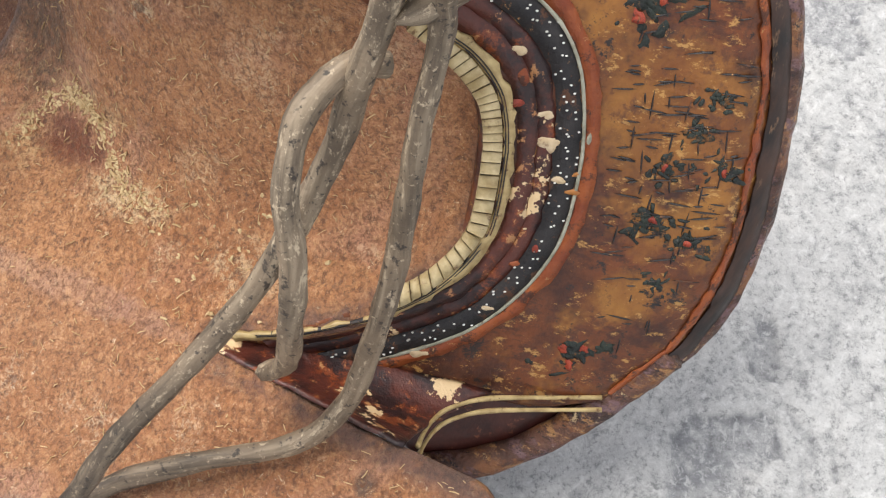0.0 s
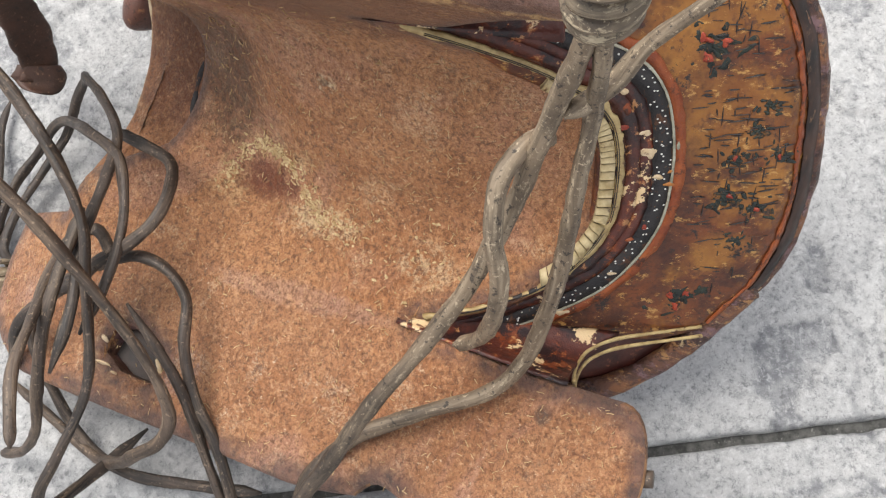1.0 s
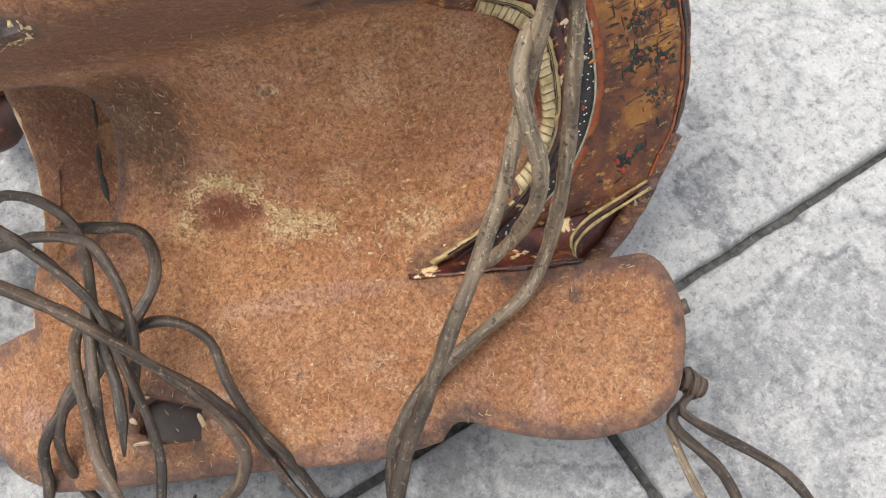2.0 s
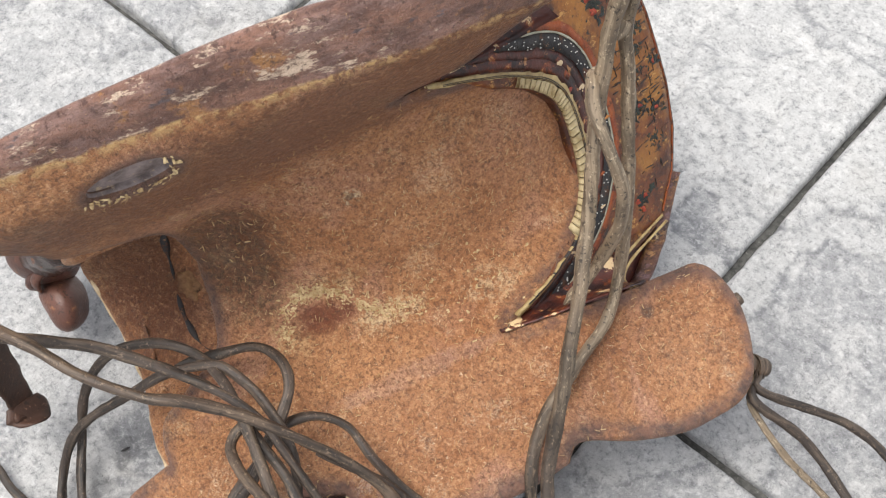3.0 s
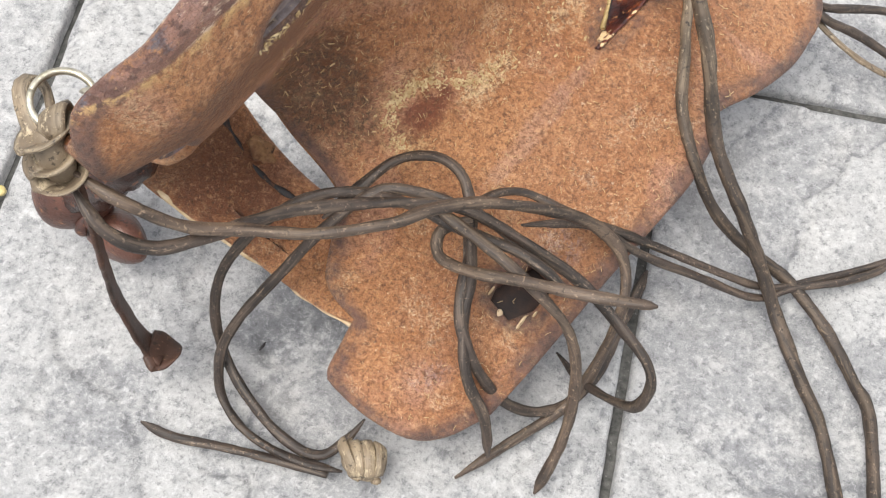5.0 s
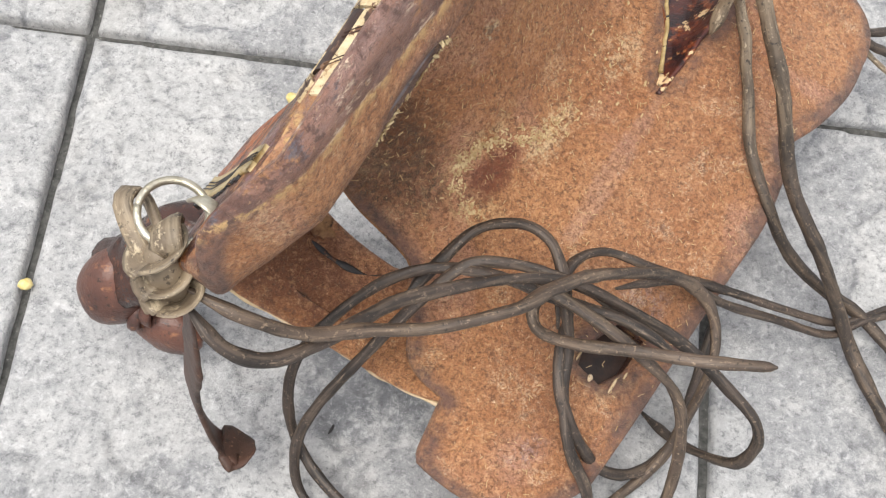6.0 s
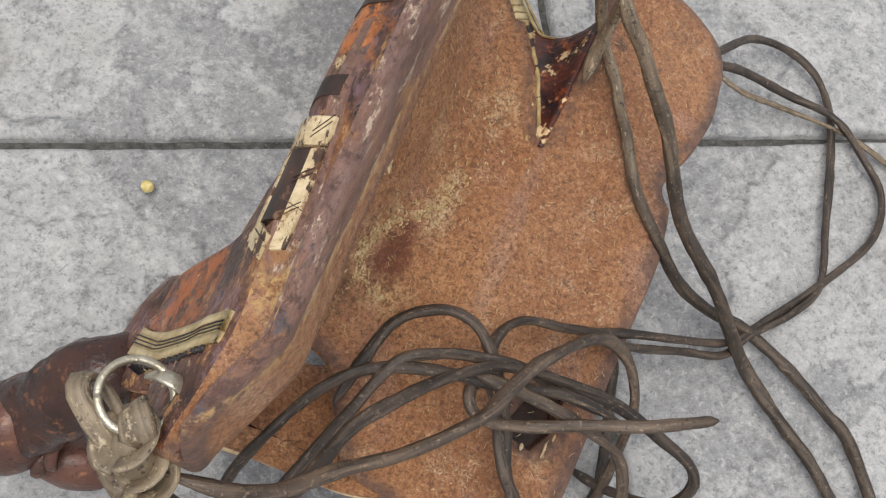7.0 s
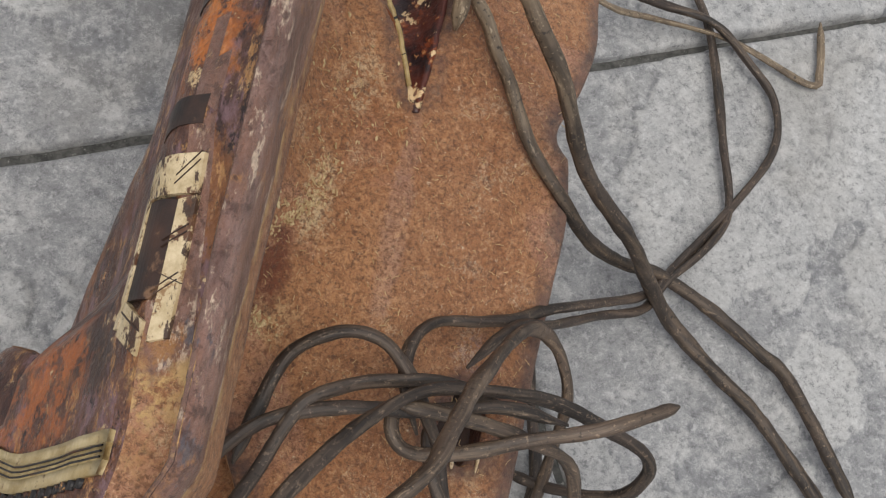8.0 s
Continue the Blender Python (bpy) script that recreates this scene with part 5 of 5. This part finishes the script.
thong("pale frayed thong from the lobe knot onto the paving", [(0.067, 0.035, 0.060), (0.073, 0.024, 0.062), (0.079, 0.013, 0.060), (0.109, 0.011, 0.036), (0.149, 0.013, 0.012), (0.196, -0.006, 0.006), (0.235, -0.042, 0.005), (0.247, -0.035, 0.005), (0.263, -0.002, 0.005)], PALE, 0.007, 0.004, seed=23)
thong("dark thong curling round the front of the board", [(-0.096, -0.206, 0.112), (-0.099, -0.218, 0.100), (-0.097, -0.240, 0.090), (-0.083, -0.258, 0.068), (-0.062, -0.260, 0.030), (-0.038, -0.250, 0.010), (-0.019, -0.227, 0.007), (-0.008, -0.190, 0.007), (0.002, -0.152, 0.012)], THONG, 0.009, 0.0065, seed=24)
thong("tapered thong end sticking out over the board edge", [(-0.100, -0.196, 0.118), (-0.115, -0.204, 0.116), (-0.113, -0.218, 0.114), (-0.094, -0.226, 0.120), (-0.067, -0.230, 0.130), (-0.037, -0.235, 0.139), (-0.001, -0.234, 0.140)], TAN, 0.0088, 0.0062, (0, 0.04), seed=25)
thong("brown thong falling over the front of the board", [(-0.118, -0.203, 0.136), (-0.089, -0.216, 0.132), (-0.064, -0.228, 0.122), (-0.041, -0.239, 0.102), (-0.031, -0.253, 0.070), (-0.031, -0.275, 0.035), (-0.040, -0.300, 0.008)], TAN, 0.009, 0.0065, seed=26)

# ---- knots, ring, strap ----
def knot(name, centre, along, radius, length, wraps, material, label, base):
    """A barrel knot: thong wound round itself, with one turn crossing over."""
    along = Vector(along).normalized()
    side = along.cross(Vector((0.3, 0.2, 1))).normalized()
    over = along.cross(side)
    k = thing(name, base, label, "knot")
    part("core", blob(centre, (radius * 0.92, radius * 0.92, length * 0.52), (side, over, along), 0.12, 3, 90, 20, 14), material, k)
    rd = random.Random(wraps + int(radius * 1e4))
    for i in range(wraps):
        at = (i + 0.5) / wraps - 0.5
        tilt, r = rd.uniform(0.25, 0.50), radius * rd.uniform(0.94, 1.06) * (1 - 0.6 * at * at)
        pts = []
        for q in range(13):
            t = 2 * math.pi * q / 12
            pts.append(Vector(centre) + (side * math.cos(t) + over * math.sin(t)) * r + along * (at * length + tilt * r * math.cos(t + i * 0.4)))
        turn = part("turn", sweep(pts, length / wraps * 1.35, radius * 0.30, 0.0025, 8, seed=i + 3, sway=0.2), material, k)
        strand_of(turn.data, 8, 0.0025, i)
    pts = [Vector(centre) + (side * math.cos(t) + over * math.sin(t)) * radius * 1.12 + along * (length * 0.42 * math.cos(t * 0.9)) for t in np.linspace(0.3, 3.2, 9)]
    part("crossing_turn", sweep(pts, length / wraps * 0.95, radius * 0.40, 0.0025, 8, seed=8, sway=0.2), material, k)
    return k


knot("rawhide_knot", (-0.2732, -0.2645, 0.2370), (0.30, -0.45, -0.84), 0.0086, 0.030, 3, ROPE, "pale rawhide barrel knot below the pommel ring", Vector((-0.272, -0.263, 0.225)))
knot("rawhide_knot", (-0.051, 0.047, 0.360), (0.05, 0.12, 1), 0.0098, 0.026, 4, ROPE, "pale rawhide knot at the end of the upper board", Vector((-0.052, 0.045, 0.335)))
knot("thong_knot", (0.066, 0.036, 0.062), (0.8, 0.5, -0.3), 0.0055, 0.012, 3, TAN, "small brown thong knot at the board's end", Vector((0.066, 0.036, 0.055)))
knot("rawhide_knot", (-0.137, -0.304, 0.016), (1, 0.15, 0.1), 0.010, 0.022, 4, ROPE, "pale rawhide knot lying on the paving", Vector((-0.137, -0.304, 0.004)))
lone("wooden_peg", sweep([P3(0.034, -0.018, -0.118), P3(0.0435, -0.016, -0.117)], 0.008, 0.007, 0.002, 10, seed=2), TAN, "small brown wooden peg in the board's end", "peg")

ring_at, ring_n = Vector((-0.2725, -0.2455, 0.2508)), Vector((0.21, -0.10, 0.97)).normalized()
rs = ring_n.cross(Vector((0, 1, 0))).normalized()
ro = ring_n.cross(rs)
lone("metal_ring", sweep([ring_at + (rs * math.cos(t) + ro * math.sin(t)) * 0.0138 for t in np.linspace(0, 2 * math.pi, 33)], 0.0032, 0.0032, 0.0015, 10, seed=1, wobble=0.02, sway=0.0), IRON, "tarnished metal ring held by a rawhide loop", "ring")
staple = [(-0.2665, -0.2350, 0.2440), (-0.2628, -0.2385, 0.2520), (-0.2570, -0.2425, 0.2520), (-0.2515, -0.2455, 0.2430)]
lone("metal_staple", sweep(staple, 0.0075, 0.0022, 0.002, 8, seed=2, sway=0.0), IRON, "dull metal staple fixing the ring to the saddle", "staple")
thong("pale rawhide loop through the metal ring", [(-0.2800, -0.2625, 0.2400), (-0.2870, -0.2540, 0.2445), (-0.2930, -0.2430, 0.2490), (-0.2915, -0.2360, 0.2478), (-0.2860, -0.2365, 0.2435), (-0.2810, -0.2440, 0.2425), (-0.2760, -0.2540, 0.2425)], ROPE, 0.0125, 0.0055, seed=31)
thong("broad rawhide strip folded over the ring into the knot", [(-0.2715, -0.2640, 0.2490), (-0.2730, -0.2575, 0.2540), (-0.2738, -0.2520, 0.2535), (-0.2735, -0.2490, 0.2495), (-0.2730, -0.2515, 0.2450)], ROPE, 0.0190, 0.0055, seed=32)
strap = thing("leather_strap", Vector((-0.262, -0.272, 0.032)), "dark brown leather strap end hanging from the knot", "strap")
part("strip", sweep([(-0.268, -0.262, 0.226), (-0.267, -0.267, 0.205), (-0.270, -0.268, 0.160), (-0.276, -0.266, 0.095), (-0.270, -0.270, 0.045), (-0.257, -0.274, 0.034)], 0.0240, 0.0034, 0.003, 12, (0.35, 0), 0.0, 5, 0.12, True, 0.12, (0.45, -0.89, 0)), STRAP, strap)
part("torn_end", sweep([(-0.2660, -0.2712, 0.0400), (-0.2590, -0.2735, 0.0345), (-0.2530, -0.2745, 0.0345), (-0.2485, -0.2735, 0.0380)], 0.0240, 0.0040, 0.0015, 10, (0, 0.3), 0.0, 9, 0.4, True, 0.2, (0.45, -0.89, 0)), STRAP, strap, "torn end curled up, flecked paler")
lone("wood_sliver", sweep([(-0.2135, -0.2475, 0.0005), (-0.2120, -0.2445, 0.0012), (-0.2112, -0.2415, 0.0006)], 0.0018, 0.0014, 0.001, 8, (0.3, 0.3), seed=3), BLACK, "tiny dark wood sliver lying on the paving", "sliver")
for x, y in ((-0.265, -0.034), (-0.398, -0.180)):
    lone("seed_husk", blob((x, y, 0.0022), (0.0042, 0.0036, 0.0034), None, 0.3, 7, 400, 12, 8), SEED, "small yellowish seed husk lying on the paving", "seed", "seed husks on the paving")

# ---- paving ----
FLAKES = ((-0.035, 0.240, 0.080, 0.95, 0.0016), (-0.150, 0.060, 0.042, 0.0, -0.0014), (0.165, -0.222, 0.030, 1.3, 0.0012), (-0.237, 0.194, 0.014, 1.3, 0.0008), (0.101, 0.115, 0.022, 0.35, -0.001),
          (-0.200, -0.222, 0.034, 0.0, -0.0012), (-0.295, -0.300, 0.030, 0.2, -0.001), (0.095, -0.245, 0.030, 0.15, -0.001), (0.30, -0.10, 0.070, 0.9, 0.0014), (-0.33, -0.05, 0.06, 0.9, 0.0012))


def cleft(x, y):
    """Cleft stone: flat flakes with sharp low steps. Gives the height and the tone of the layer."""
    v = noise.fractal(Vector((x * 4.2 + 3.1, y * 4.2 - 1.7, 0.4)), 0.9, 2.1, 4)
    v += 0.22 * noise.noise(Vector((x * 19, y * 19, 2.0))) + 0.06 * noise.noise(Vector((x * 60, y * 60, 7.0))) + 0.022 * noise.noise(Vector((x * 170, y * 170, 4.0)))
    k = v * 2.4
    f = k - math.floor(k)
    s = min(max((f - 0.48) / 0.035, 0), 1)
    s = s * s * (3 - 2 * s)
    tone = lambda q: 0.64 + 0.28 * math.sin(q * 2.4 + 0.7)
    t = tone(math.floor(k)) * (1 - s) + tone(math.floor(k) + 1) * s
    z = max((math.floor(k) + s) * 0.0022, -0.0045) + 0.0006 * noise.noise(Vector((x * 70, y * 70, 1)))
    for fx, fy, r, shade, rise in FLAKES:
        far = math.hypot(x - fx, y - fy) / r
        if far < 1.6:
            far += 0.30 * noise.noise(Vector((x * 2.2 / r, y * 2.2 / r, fx * 50))) + 0.10 * noise.noise(Vector((x * 6 / r, y * 6 / r, 3)))
            q = min(max((1.0 - far) / 0.05, 0), 1)
            z, t = z + rise * q, t * (1 - 0.85 * q) + shade * 0.85 * q
            t -= 0.45 * max(0.0, 1 - abs(far - 1.0) / 0.05)
    return z, t - 0.75 * max(0.0, 1 - abs(f - 0.472) / 0.03)


TILE, GAP = 0.40, 0.0065
pavement = tagged(new("pavement"), "grey cleft stone paving with dark joints", "paving", kind="structure")


def tile_mesh(i, j, cells):
    x0, y0 = i * TILE + GAP / 2, j * TILE + GAP / 2
    n = cells + 1
    size = TILE - GAP
    ts = [0, 0.004, 0.010] + [0.01 + 0.98 * k / (cells - 4) for k in range(1, cells - 4)] + [0.990, 0.996, 1.0]
    ts = sorted(set(ts))
    n = len(ts)
    verts, tones = [], []
    for b in ts:
        for a in ts:
            x, y = x0 + a * size, y0 + b * size
            z, tone = cleft(x, y)
            e = min(a, 1 - a, b, 1 - b) * size
            soft = 1 - math.sqrt(max(0, 1 - (1 - min(e / 0.004, 1)) ** 2))
            wav = 0.0008 * noise.noise(Vector((x * 45, y * 45, 5))) if e < 0.001 else 0
            verts.append((x + (wav if a in (0, 1.0) else 0), y + (wav if b in (0, 1.0) else 0), z - 0.0036 - 0.0035 * soft))
            tones.append(tone)
    faces = [(r * n + c, r * n + c + 1, (r + 1) * n + c + 1, (r + 1) * n + c) for r in range(n - 1) for c in range(n - 1)]
    ring = [c for c in range(n)] + [r * n + n - 1 for r in range(1, n)] + [(n - 1) * n + c for c in range(n - 2, -1, -1)] + [r * n for r in range(n - 2, 0, -1)]
    b = len(verts)
    verts += [(verts[v][0], verts[v][1], -0.05) for v in ring]
    faces += [(ring[(k + 1) % len(ring)], ring[k], b + k, b + (k + 1) % len(ring)) for k in range(len(ring))]
    tones += [0.5] * len(ring)
    return (verts, faces), tones


for i in range(-8, 8):
    for j in range(-8, 8):
        near = -2 <= i <= 1 and -2 <= j <= 1
        geo, tones = tile_mesh(i, j, 150 if near else (16 if -4 <= i <= 3 and -4 <= j <= 3 else 7))
        tile = new("paving_tile", mesh_from("paving_tile", geo, STONE))
        tile.data.attributes.new("layer", "FLOAT", "POINT").data.foreach_set("value", tones)
        tile.parent = pavement
far = 400.0
v = [(-far, -far, -0.012), (far, -far, -0.012), (far, far, -0.012), (-far, far, -0.012)]
ground = lone("ground", (v, [(0, 1, 2, 3)]), SAND, "dark sand under and beyond the paving", "ground", kind="structure", smooth=False)
